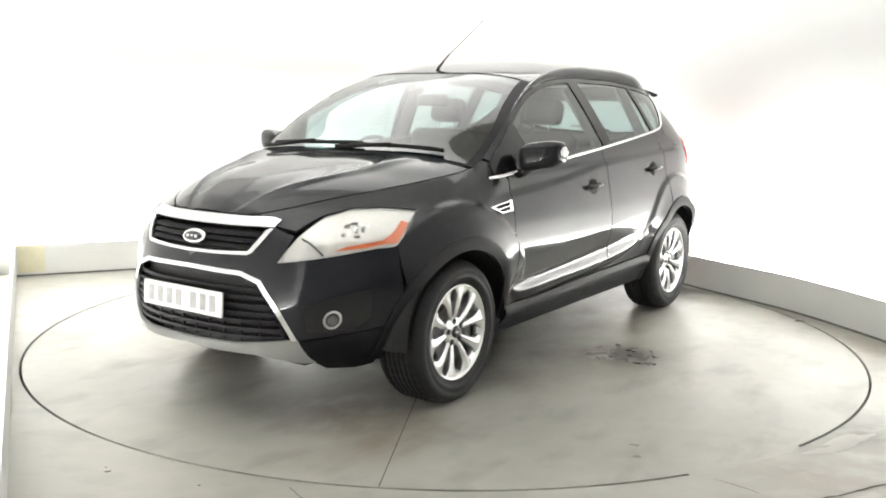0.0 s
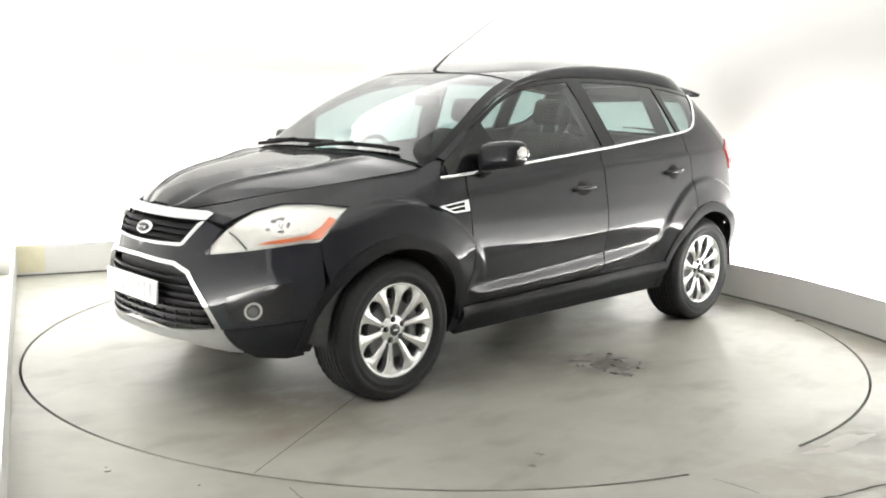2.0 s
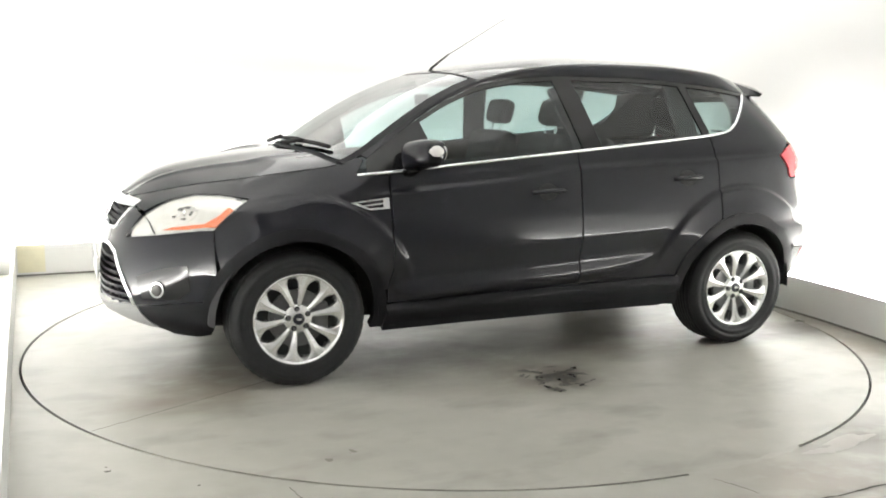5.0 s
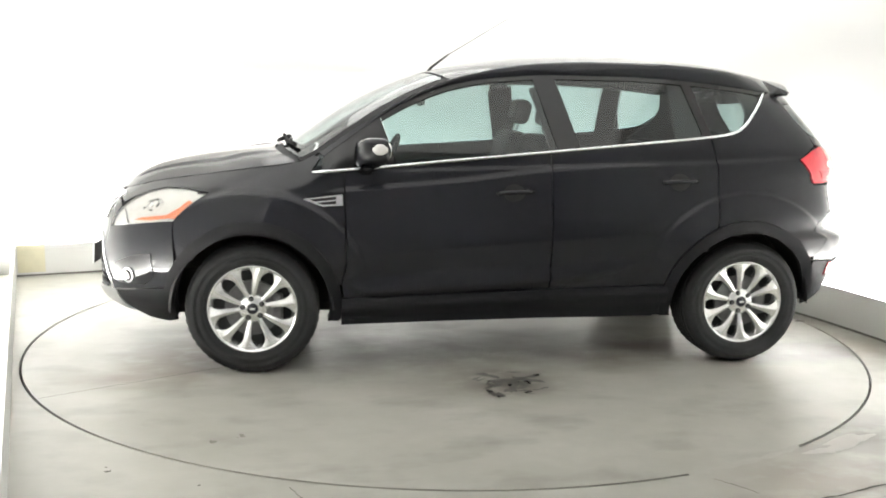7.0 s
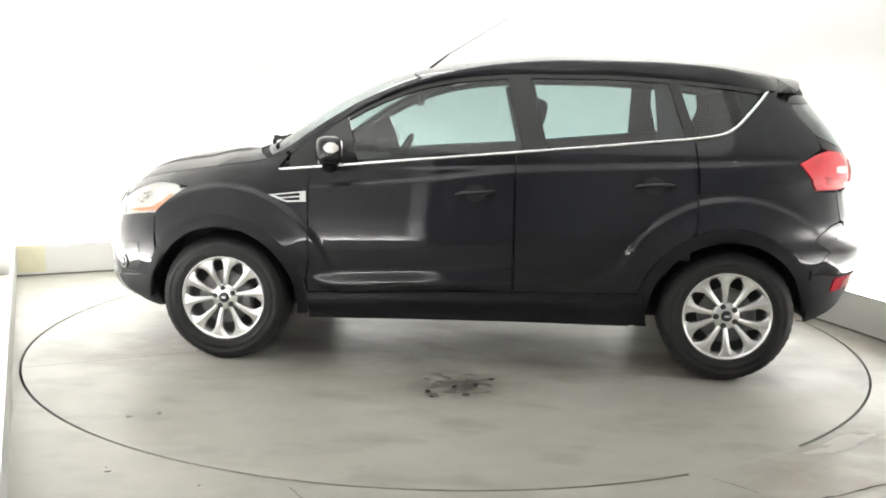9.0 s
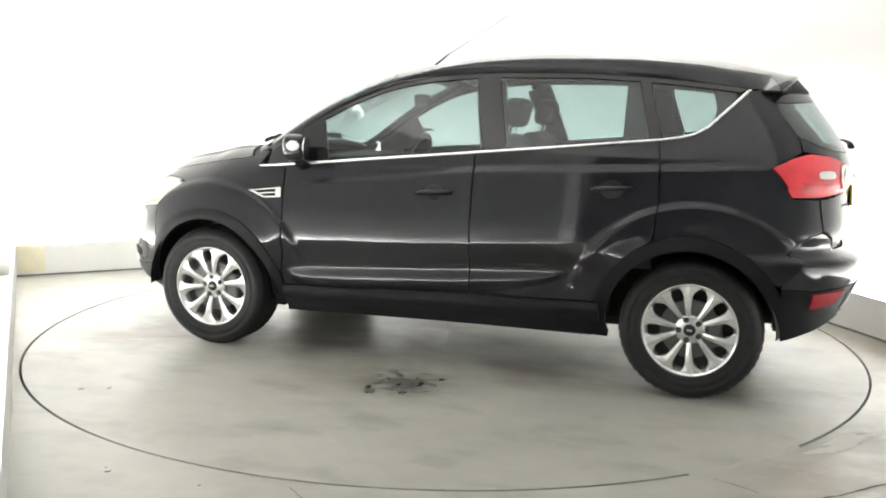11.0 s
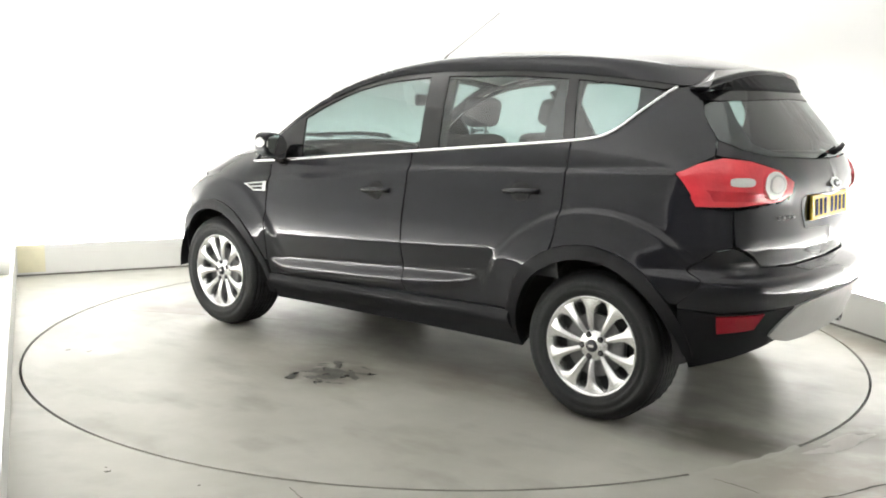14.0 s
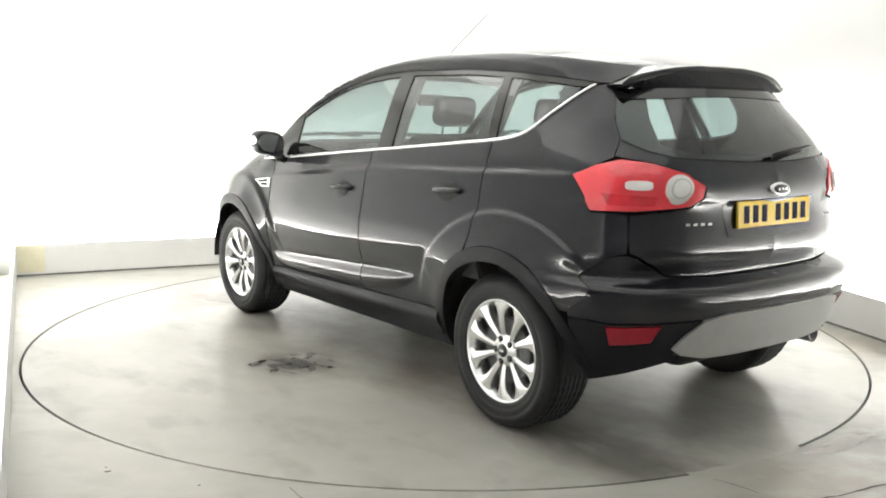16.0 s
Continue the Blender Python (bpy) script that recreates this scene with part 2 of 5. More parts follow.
def floor_mat(name, centre_wear, spots=(), bands=()):
    """Worn, wet-looking grey floor paint: cloudy tone, streaks, dark scuffs, bands of dirt and painted shade, patchy
    gloss.
    """
    m = bpy.data.materials.new(name)
    m.use_nodes = True
    nt = m.node_tree
    b = nt.nodes["Principled BSDF"]
    tc = nt.nodes.new("ShaderNodeTexCoord")

    def noise_tex(scale, detail, stretch=(1, 1, 1), rough=0.55):
        mp = nt.nodes.new("ShaderNodeMapping")
        mp.inputs["Scale"].default_value = stretch
        nt.links.new(tc.outputs["Object"], mp.inputs["Vector"])
        n = nt.nodes.new("ShaderNodeTexNoise")
        n.inputs["Scale"].default_value, n.inputs["Detail"].default_value, n.inputs["Roughness"].default_value = scale, detail, rough
        nt.links.new(mp.outputs["Vector"], n.inputs["Vector"])
        return n.outputs["Fac"]

    def ramp(fac, lo, hi, a, c):
        r = nt.nodes.new("ShaderNodeMapRange")
        for k, v in (("From Min", lo), ("From Max", hi), ("To Min", a), ("To Max", c)):
            r.inputs[k].default_value = v
        nt.links.new(fac, r.inputs["Value"])
        return r.outputs["Result"]

    def mix(fac, a, c):
        x = nt.nodes.new("ShaderNodeMix")
        x.data_type = "RGBA"
        nt.links.new(fac, x.inputs["Factor"])
        for key, v in (("A", a), ("B", c)):
            if isinstance(v, tuple):
                x.inputs[key].default_value = (*v, 1)
            else:
                nt.links.new(v, x.inputs[key])
        return x.outputs["Result"]

    big = noise_tex(0.9, 4)
    base = mix(ramp(big, 0.35, 0.65, 0, 1), (0.335, 0.333, 0.294), (0.405, 0.402, 0.362))
    fine = noise_tex(7, 4)
    base = mix(ramp(fine, 0.35, 0.85, 0, 0.3), base, (0.25, 0.24, 0.21))
    scuff = noise_tex(2.2, 4, (1, 1.8, 1), 0.5)
    base = mix(ramp(scuff, 0.52, 0.85, 0, centre_wear), base, (0.10, 0.088, 0.07))
    if spots:
        speckle = ramp(noise_tex(5, 4, (1, 1.6, 1)), 0.3, 0.52, 0.0, 1.0)
    for x, y, r0, r1, colour, amount in spots:
        ds = nt.nodes.new("ShaderNodeVectorMath")
        ds.operation = "DISTANCE"
        ds.inputs[1].default_value = (x, y, 0)
        nt.links.new(tc.outputs["Object"], ds.inputs[0])
        ml = nt.nodes.new("ShaderNodeMath")
        ml.operation = "MULTIPLY"
        nt.links.new(ramp(ds.outputs["Value"], r0, r1, amount, 0.0), ml.inputs[0])
        nt.links.new(speckle, ml.inputs[1])
        base = mix(ml.outputs[0], base, colour)
    gloss = ramp(noise_tex(2.0, 5), 0.25, 0.75, 0.26, 0.46)

    def calc(op, a, c):
        n = nt.nodes.new("ShaderNodeMath")
        n.operation = op
        for k, v in enumerate((a, c)):
            if isinstance(v, (int, float)):
                n.inputs[k].default_value = v
            else:
                nt.links.new(v, n.inputs[k])
        return n.outputs[0]

    if bands:
        sep = nt.nodes.new("ShaderNodeSeparateXYZ")
        nt.links.new(tc.outputs["Object"], sep.inputs[0])
        wob = ramp(noise_tex(3.5, 4), 0.3, 0.7, -0.05, 0.05)
        cloud = noise_tex(2.8, 4.0, (0.7, 1.3, 1))
        solid, thin = ramp(cloud, 0.1, 0.5, 0.0, 1.0), ramp(cloud, 0.28, 0.72, 0.0, 1.0)
        px, py = calc("ADD", sep.outputs[0], wob), calc("ADD", sep.outputs[1], wob)
    for x0, x1, y, w, colour, amount in bands:
        dx = calc("ABSOLUTE", calc("SUBTRACT", px, (x0 + x1) / 2), 0)
        dy = calc("ABSOLUTE", calc("SUBTRACT", py, y), 0)
        mask = calc("MULTIPLY", ramp(dx, (x1 - x0) / 2 - 0.25, (x1 - x0) / 2 + 0.2, 1.0, 0.0), ramp(dy, w * 0.4, w * 1.4, 1.0, 0.0))
        mask = calc("MULTIPLY", mask, solid if amount > 0.8 else thin)
        base = mix(calc("MULTIPLY", mask, amount), base, colour)
    nt.links.new(base, b.inputs["Base Color"])
    b.inputs["Specular IOR Level"].default_value = 0.32
    nt.links.new(gloss, b.inputs["Roughness"])
    bp = nt.nodes.new("ShaderNodeBump")
    bp.inputs["Strength"].default_value, bp.inputs["Distance"].default_value = 0.06, 0.003
    nt.links.new(noise_tex(14, 6), bp.inputs["Height"])
    nt.links.new(bp.outputs["Normal"], b.inputs["Normal"])
    return m


# the second tone serves dirt and also shade painted under the car
BROWN, DIRT_AND_SHADE = (0.17, 0.135, 0.095), (0.09, 0.085, 0.07)
M_FLOOR = floor_mat("worn_grey_floor_paint", 0.45, [(2.35, -0.2, 0.05, 0.6, BROWN, 0.6), (1.95, -1.75, 0.05, 0.6, DIRT_AND_SHADE, 0.5), (1.5, -2.35, 0.1, 0.55, BROWN, 0.45), (2.3, 0.6, 0.05, 0.5, BROWN, 0.5)])
# broad dark bands below nose, middle and tail paint the car's shade on the plate
WET = (0.075, 0.068, 0.055)
M_DISC = floor_mat("worn_grey_turntable_paint", 0.6, [(1.55, 0.55, 0.05, 0.5, BROWN, 0.7), (1.2, -0.7, 0.05, 0.5, BROWN, 0.6), (-1.4, 0.5, 0.05, 0.5, BROWN, 0.6), (-0.15, 1.15, 0.04, 0.26, (0.06, 0.056, 0.05), 0.7), (-0.1, 1.1, 0.1, 0.5, DIRT_AND_SHADE, 0.4), (0.4, 0.3, 0.1, 0.9, DIRT_AND_SHADE, 0.4)],
                   [(-2.50, -1.45, 0.70, 0.19, WET, 0.9), (1.2, 2.05, 0.86, 0.2, BROWN, 0.8), (-1.3, 1.2, 0.5, 0.40, DIRT_AND_SHADE, 0.6), (-1.4, -0.5, 0.65, 0.3, BROWN, 0.65), (-0.5, 0.6, 1.05, 0.35, BROWN, 0.4), (0.3, 2.0, 0.15, 0.7, DIRT_AND_SHADE, 0.45), (-2.35, -1.2, 0.2, 0.8, DIRT_AND_SHADE, 0.55), (-2.2, 1.9, -0.72, 0.16, BROWN, 0.35)])
M_GAP = mat("black_gap_dirt", (0.02, 0.02, 0.018), 0.9, var=0.3, scale=20)
M_STAIN = mat("dark_oily_tyre_stain", (0.075, 0.072, 0.064), 0.35, var=0.5, scale=14, rvar=0.15)

M_JOINT = mat("dirty_joint", (0.06, 0.055, 0.045), 0.8, var=0.3, scale=10)
M_FILL = mat("old_grey_filler", (0.36, 0.355, 0.32), 0.5, var=0.2, scale=6)
M_PALE = mat("bare_pale_concrete", (0.46, 0.45, 0.42), 0.6, var=0.2, scale=9)

RAD = 2.459


def floor_bm():
    bm = bmesh.new()
    n = 160
    ring0, ring1, ring2 = [], [], []
    for i in range(n):
        a = 2 * math.pi * i / n
        c, s = math.cos(a), math.sin(a)
        k = 8.0 / max(abs(c), abs(s))
        ring0.append(bm.verts.new((RAD * c, RAD * s, -0.02)))
        ring1.append(bm.verts.new((RAD * c, RAD * s, 0)))
        ring2.append(bm.verts.new((k * c, k * s, 0)))
    for i in range(n):
        j = (i + 1) % n
        bm.faces.new((ring0[i], ring0[j], ring1[j], ring1[i]))
        bm.faces.new((ring1[i], ring1[j], ring2[j], ring2[i]))
    bmesh.ops.recalc_face_normals(bm, faces=bm.faces)
    return bm


structure("floor", floor_bm(), M_FLOOR, "worn glossy grey painted concrete studio floor", "floor")
pit = bmesh.new()
bmesh.ops.create_circle(pit, cap_ends=True, segments=96, radius=RAD + 0.1, matrix=Matrix.Translation((0, 0, -0.02)))
structure("floor_pit", pit, M_GAP, "black dirt in the gap round the turntable", "floor gap")

turntable = thing("turntable", "round grey painted car turntable set flush in the floor", "turntable")
disc = bmesh.new()
n = 160
rim0 = [disc.verts.new(((RAD - 0.014) * math.cos(2 * math.pi * i / n), (RAD - 0.014) * math.sin(2 * math.pi * i / n), 0.0)) for i in range(n)]
rim1 = [disc.verts.new((v.co.x, v.co.y, -0.018)) for v in rim0]
disc.faces.new(rim0)
for i in range(n):
    disc.faces.new((rim0[i], rim1[i], rim1[(i + 1) % n], rim0[(i + 1) % n]))
part("plate", disc, M_DISC, turntable)


def blotch(cx, cy, rx, ry, turn, seed, z=0.002, n=44, ragged=0.45):
    """A thin ragged patch on the floor."""
    rnd = random.Random(seed)
    ph = [rnd.uniform(0, 6.28) for _ in range(7)]
    bm = bmesh.new()
    vs = []
    for i in range(n):
        a = 2 * math.pi * i / n
        r = 1 + ragged * sum(math.sin((k + 2) * a + ph[k]) / (k + 1.6) for k in range(7)) * 0.6
        x, y = rx * r * math.cos(a), ry * r * math.sin(a)
        c, s = math.cos(turn), math.sin(turn)
        vs.append(bm.verts.new((cx + c * x - s * y, cy + s * x + c * y, z)))
    bm.faces.new(vs)
    return bm


# a dark wet mark on the plate beside the car, in ragged pieces
rnd = random.Random(4)
for i, (dx, dy, rx, ry, tn) in enumerate([(0, 0, .085, .06, .15), (.09, .05, .06, .022, .9), (-.10, -.02, .07, .03, -.3), (.02, .12, .05, .03, 1.2), (.10, -.12, .06, .025, -.9), (-.05, .09, .04, .02, .4), (-.13, -.08, .05, .02, .6), (.12, .20, .03, .05, .2)]):
    part("stain", blotch(-0.17 + dx, 1.13 + dy, rx, ry, tn, 10 + i, 0.0012 + 0.0003 * i, 60, 0.9), M_STAIN, turntable, "dark oily mark")
for i in range(18):
    a, r = rnd.uniform(0, 6.28), rnd.uniform(0.08, 0.2)
    part("stain", blotch(-0.16 + r * math.cos(a), 1.14 + r * math.sin(a), rnd.uniform(.01, .03), rnd.uniform(.005, .014), rnd.uniform(0, 3), 40 + i, 0.0011, 20, 0.7), M_STAIN, turntable, "dark oily mark")
# radial joints of the plate
for a in (29,):
    c, s = math.cos(radians(a)), math.sin(radians(a))
    bm = bmesh.new()
    bm.faces.new([bm.verts.new((r * c - w * s, r * s + w * c, 0.0012)) for r, w in ((0.9, 0.002), (2.44, 0.002), (2.44, -0.002), (0.9, -0.002))][::-1])
    part("joint", bm, M_JOINT, turntable, "thin dirty joint line")
# cracks and worn pale patches on the floor round it
def crack(pts, w, seed):
    rnd = random.Random(seed)
    bm = bmesh.new()
    L, R = [], []
    fine = []
    for (x0, y0), (x1, y1) in zip(pts, pts[1:]):
        fine += [(x0 + (x1 - x0) * k / 8, y0 + (y1 - y0) * k / 8) for k in range(8)]
    for x, y in fine + [pts[-1]]:
        jx, jy, ww = rnd.uniform(-.006, .006), rnd.uniform(-.006, .006), w * rnd.uniform(.4, 1.2)
        L.append(bm.verts.new((x + jx, y + jy + ww, 0.0015)))
        R.append(bm.verts.new((x + jx, y + jy - ww, 0.0015)))
    for k in range(len(L) - 1):
        bm.faces.new((L[k], R[k], R[k + 1], L[k + 1]))
    return bm


cracks = thing("floor_cracks", "thin dark cracks in the painted floor", "floor crack")
part("crack", crack([(-0.56, -2.46), (-0.47, -2.60), (-0.42, -2.80)], 0.004, 1), M_JOINT, cracks)
part("crack", crack([(1.25, -2.52), (1.43, -2.45), (1.70, -2.32), (2.05, -2.12)], 0.006, 2), M_JOINT, cracks)
part("crack", crack([(1.05, -2.30), (1.18, -2.42)], 0.003, 3), M_JOINT, cracks)
wear = thing("worn_patches", "pale worn patches where the floor paint has gone", "floor patch")
for i, (x, y, rx, ry, tn) in enumerate([(1.75, -1.86, .17, .045, .5), (1.95, -1.98, .10, .03, .6), (1.60, -1.98, .08, .03, .2), (2.1, -1.75, .12, .03, .8)]):
    part("patch", blotch(x, y, rx, ry, tn, 70 + i, 0.0012 + 0.0003 * i, 50, 0.6), M_PALE, wear)
fill = bmesh.new()
edge = [[fill.verts.new((r * math.cos(radians(a)), r * math.sin(radians(a)), 0.0013)) for r in (RAD - 0.020 + 0.008 * math.sin(a * 1.7), RAD + 0.010 + 0.006 * math.sin(a * 2.3))] for a in range(-67, -51)]
for A, B in zip(edge, edge[1:]):
    fill.faces.new((A[0], A[1], B[1], B[0]))
part("filled_gap", fill, M_FILL, wear, "pale filler over the gap")
for i, (x, y, r) in enumerate([(-1.28, -2.34, 0.012), (-1.30, -2.30, 0.006), (2.40, 0.42, 0.03), (-0.9, -2.45, 0.007)]):
    part("speck", blotch(x, y, r, r * 0.7, 0.4, 90 + i, 0.0012, 16, 0.5), M_JOINT, wear)


# heading of the car in degrees, second by second
HEADING = [(0, 235.45), (0.5, 233.5), (1, 230.74), (1.5, 227.37), (2, 223.76), (2.5, 220.23), (3, 216.7), (3.5, 213.23), (4, 209.73), (4.5, 206.27), (5, 202.84), (5.5, 199.41), (6, 195.98), (6.5, 192.54), (7, 188.98), (7.5, 185.48), (8, 181.99), (8.5, 178.53), (9, 175.18), (9.5, 171.78), (10, 168.36), (10.5, 164.94), (11, 161.52), (11.5, 158.08), (12, 154.72), (12.5, 151.38), (13, 147.99), (13.5, 144.68), (14, 141.26), (14.5, 137.84), (15, 134.35), (15.5, 130.98), (16, 127.51)]

# ---------- the car ----------
# Car space: x to the front, y to its left, z up, origin on the floor under the middle of the wheelbase.
def curve(xs, ys, flat=False):
    """A smooth curve through points, without overshoot, as a function of arrays."""
    xs, ys = np.array(xs, float), np.array(ys, float)
    if xs[0] > xs[-1]:
        xs, ys = xs[::-1], ys[::-1]
    h, d = np.diff(xs), np.diff(ys) / np.diff(xs)
    m = np.zeros(len(xs))
    m[0], m[-1] = (0.0, 0.0) if flat else (d[0], d[-1])
    for i in range(1, len(xs) - 1):
        if d[i - 1] * d[i] > 0:
            w1, w2 = 2 * h[i] + h[i - 1], h[i] + 2 * h[i - 1]
            m[i] = (w1 + w2) / (w1 / d[i - 1] + w2 / d[i])

    def f(x):
        x = np.clip(np.asarray(x, float), xs[0], xs[-1])
        i = np.clip(np.searchsorted(xs, x) - 1, 0, len(xs) - 2)
        t = (x - xs[i]) / h[i]
        return (1 + 2 * t) * (1 - t) ** 2 * ys[i] + t * (1 - t) ** 2 * h[i] * m[i] + t * t * (3 - 2 * t) * ys[i + 1] + t * t * (t - 1) * h[i] * m[i + 1]
    return f


def ease(x, a, b):
    t = np.clip((x - a) / (b - a), 0, 1)
    return t * t * (3 - 2 * t)


# outline seen from above at door height, from the middle of the nose to the middle of the tail
OUT_X = [2.245, 2.235, 2.195, 2.11, 1.99, 1.84, 1.66, 1.45, 1.2, 0.9, 0.5, 0.0, -0.5, -0.9, -1.2, -1.5, -1.74, -1.92, -2.04, -2.11, -2.15, -2.165]
OUT_Y = [0.0, 0.2, 0.37, 0.53, 0.67, 0.77, 0.835, 0.87, 0.885, 0.887, 0.90, 0.91, 0.915, 0.912, 0.906, 0.895, 0.866, 0.803, 0.69, 0.525, 0.3, 0.0]
_len = np.concatenate([[0], np.cumsum(np.hypot(np.diff(OUT_X), np.diff(OUT_Y)))])
U_END = float(_len[-1])
plan_x, plan_y = curve(_len, OUT_X, True), curve(_len, OUT_Y)
# how far the side, nose and tail lean in at each height
side_in = curve([0.18, 0.26, 0.34, 0.42, 0.50, 0.60, 0.70, 0.80, 0.90, 1.0, 1.1, 1.17, 1.28, 1.4, 1.5, 1.6, 1.68, 1.75],
                [0.12, 0.085, 0.052, 0.034, 0.019, 0.004, -0.003, 0.002, 0.018, 0.036, 0.054, 0.072, 0.125, 0.19, 0.25, 0.32, 0.39, 0.47])
nose_in = curve([0.18, 0.26, 0.32, 0.40, 0.50, 0.60, 0.70, 0.80, 0.88, 0.93, 1.0, 1.1], [0.22, 0.10, 0.03, 0.0, 0.0, 0.012, 0.035, 0.065, 0.11, 0.17, 0.28, 0.42])
tail_in = curve([0.18, 0.28, 0.38, 0.50, 0.60, 0.65, 0.70, 0.748, 0.84, 0.90, 0.985, 1.035, 1.06, 1.10, 1.14, 1.2, 1.28, 1.4, 1.5, 1.58, 1.7],
                [0.20, 0.13, 0.085, 0.046, 0.010, -0.001, 0.006, 0.118, 0.080, 0.088, 0.098, 0.094, 0.080, 0.080, 0.090, 0.115, 0.16, 0.25, 0.33, 0.41, 0.52])
# upper edge of the sides: wing tops, front pillars, roof rails
EDGE_X = [2.08, 1.98, 1.8, 1.6, 1.35, 1.1, 1.0, 0.89, 0.74, 0.59, 0.40, 0.2, 0.0, -0.25, -0.52, -0.9, -1.25, -1.6, -1.8]
EDGE_Z = [0.915, 0.945, 0.99, 1.025, 1.065, 1.105, 1.15, 1.225, 1.325, 1.412, 1.50, 1.568, 1.615, 1.648, 1.662, 1.66, 1.637, 1.588, 1.555]
edge_z = curve(EDGE_X, EDGE_Z)


shoulder_z = curve([0.95, 0.84, 0.315, -0.295, -1.1, -1.7], [0.945, 0.955, 1.0, 1.07, 1.106, 1.14])


def skin(u, z, out=0.0):
    """A point of the car's skin: u runs round the outline, z is the height, out lifts it off the skin."""
    u, z = np.asarray(u, float), np.asarray(z, float)
    px, py = plan_x(u), plan_y(u)
    x = px - ease(px, 0.85, 1.95) * nose_in(z) + ease(-px, 0.95, 1.9) * tail_in(z)
    wide = ease(py, 0.0, 0.75)
    y = py - wide * side_in(z)
    sh = np.clip((z - (edge_z(x) - 0.17)) / 0.17, 0, 1.2) ** 2
    y = y - wide * 0.075 * sh * ease(x, 0.7, 1.15)
    for wx in (1.345, -1.345):
        r = np.hypot(x - wx, z - 0.345)
        y = y + wide * 0.022 * np.exp(-((r - 0.43) / 0.085) ** 2) * ease(z, 0.25, 0.5)
    # door crease, with the sides tucked in below it, and a long scallop in the lower door
    doors = ease(-x, -0.86, -0.80) * ease(x, -0.86, -0.80)
    y = y - wide * 0.15 * np.clip(0.685 - 0.072 * x - 0.05 * (1 - doors) - z, 0, 0.11) * ease(-x, -1.1, -0.95) * ease(x, -1.1, -0.95)
    long = np.where(x > 0.66, (x - 0.66) / 0.19, np.where(x < -0.05, (-0.05 - x) / 0.66, 0.0))
    w = 0.092 * np.sqrt(np.clip(1 - long ** 2, 0, 1))
    s_ = (0.565 - 0.062 * x - 0.25 * (0.092 - w) - z) / np.maximum(w, 0.01)
    y = y + wide * 0.26 * w * ease(s_, 0.0, 1.0) * (1 - ease(s_, 1.0, 1.6))
    # shoulder line under the windows, fine line below the chrome strip, haunches over the wheels
    y = y - wide * 0.011 * ease(z - shoulder_z(x), 0.0, 0.03) * ease(-x, -1.1, -0.8) * ease(x, -1.75, -1.4)
    y = y - wide * 0.005 * ease(z - (1.078 - 0.034 * (x - 0.05)), 0.0, 0.012) * ease(-x, -0.75, -0.5) * ease(x, -1.85, -1.6)
    for wx in (1.345, -1.345):
        r = np.hypot(x - wx, (z - 0.345) * 1.02)
        y = y + wide * 0.018 * (1 - ease(r, 0.612, 0.640)) * ease(z, 0.45, 0.7)
    if np.any(out):
        e = 1e-3
        du = np.where(u + e > U_END, -e, e)
        a, b = skin(u + du, z), skin(u, z + e)
        c = np.stack([x, y, z], -1)
        nrm = np.cross((a - c) * np.sign(du)[..., None], b - c)
        ln = np.linalg.norm(nrm, axis=-1, keepdims=True)
        nrm = nrm / np.maximum(ln, 1e-12)
        return c + nrm * np.asarray(out)[..., None] if np.ndim(out) else c + nrm * out
    return np.stack([x, y, z], -1)


_us = np.linspace(0, U_END, 1500)


def at_x(x, z):
    """u where the skin at height z is at this x."""
    xs = skin(_us, np.full_like(_us, z))[:, 0]
    return float(np.interp(-x, -xs, _us))


def at_y(y, z, rear=False):
    p = skin(_us, np.full_like(_us, z))
    k = len(_us) // 2
    if rear:
        return float(np.interp(y, p[::-1, 1][:k], _us[::-1][:k]))
    return float(np.interp(y, p[:k, 1], _us[:k]))


def side_poly(pts):
    return [(at_x(x, z), z) for x, z in pts]


def mixed(pts):
    """Outline points on the skin: ('x', x, z) along the side, ('y', y, z) on the nose, ('r', y, z) on the tail."""
    return [(at_x(a, z) if k == "x" else at_y(a, z, k == "r"), z) for k, a, z in pts]


def clip(poly, axis, val, keep_above):
    out = []
    for i in range(len(poly)):
        p, q = poly[i - 1], poly[i]
        a, b = p[axis] - val, q[axis] - val
        if not keep_above:
            a, b = -a, -b
        if (a >= 0) != (b >= 0):
            t = a / (a - b)
            out.append((p[0] + (q[0] - p[0]) * t, p[1] + (q[1] - p[1]) * t))
        if b >= 0:
            out.append(q)
    return out


def densify(poly, step):
    out = []
    for i in range(len(poly)):
        p, q = poly[i], poly[(i + 1) % len(poly)]
        n = max(1, int(math.hypot(q[0] - p[0], q[1] - p[1]) / step))
        out += [(p[0] + (q[0] - p[0]) * k / n, p[1] + (q[1] - p[1]) * k / n) for k in range(n)]
    return out


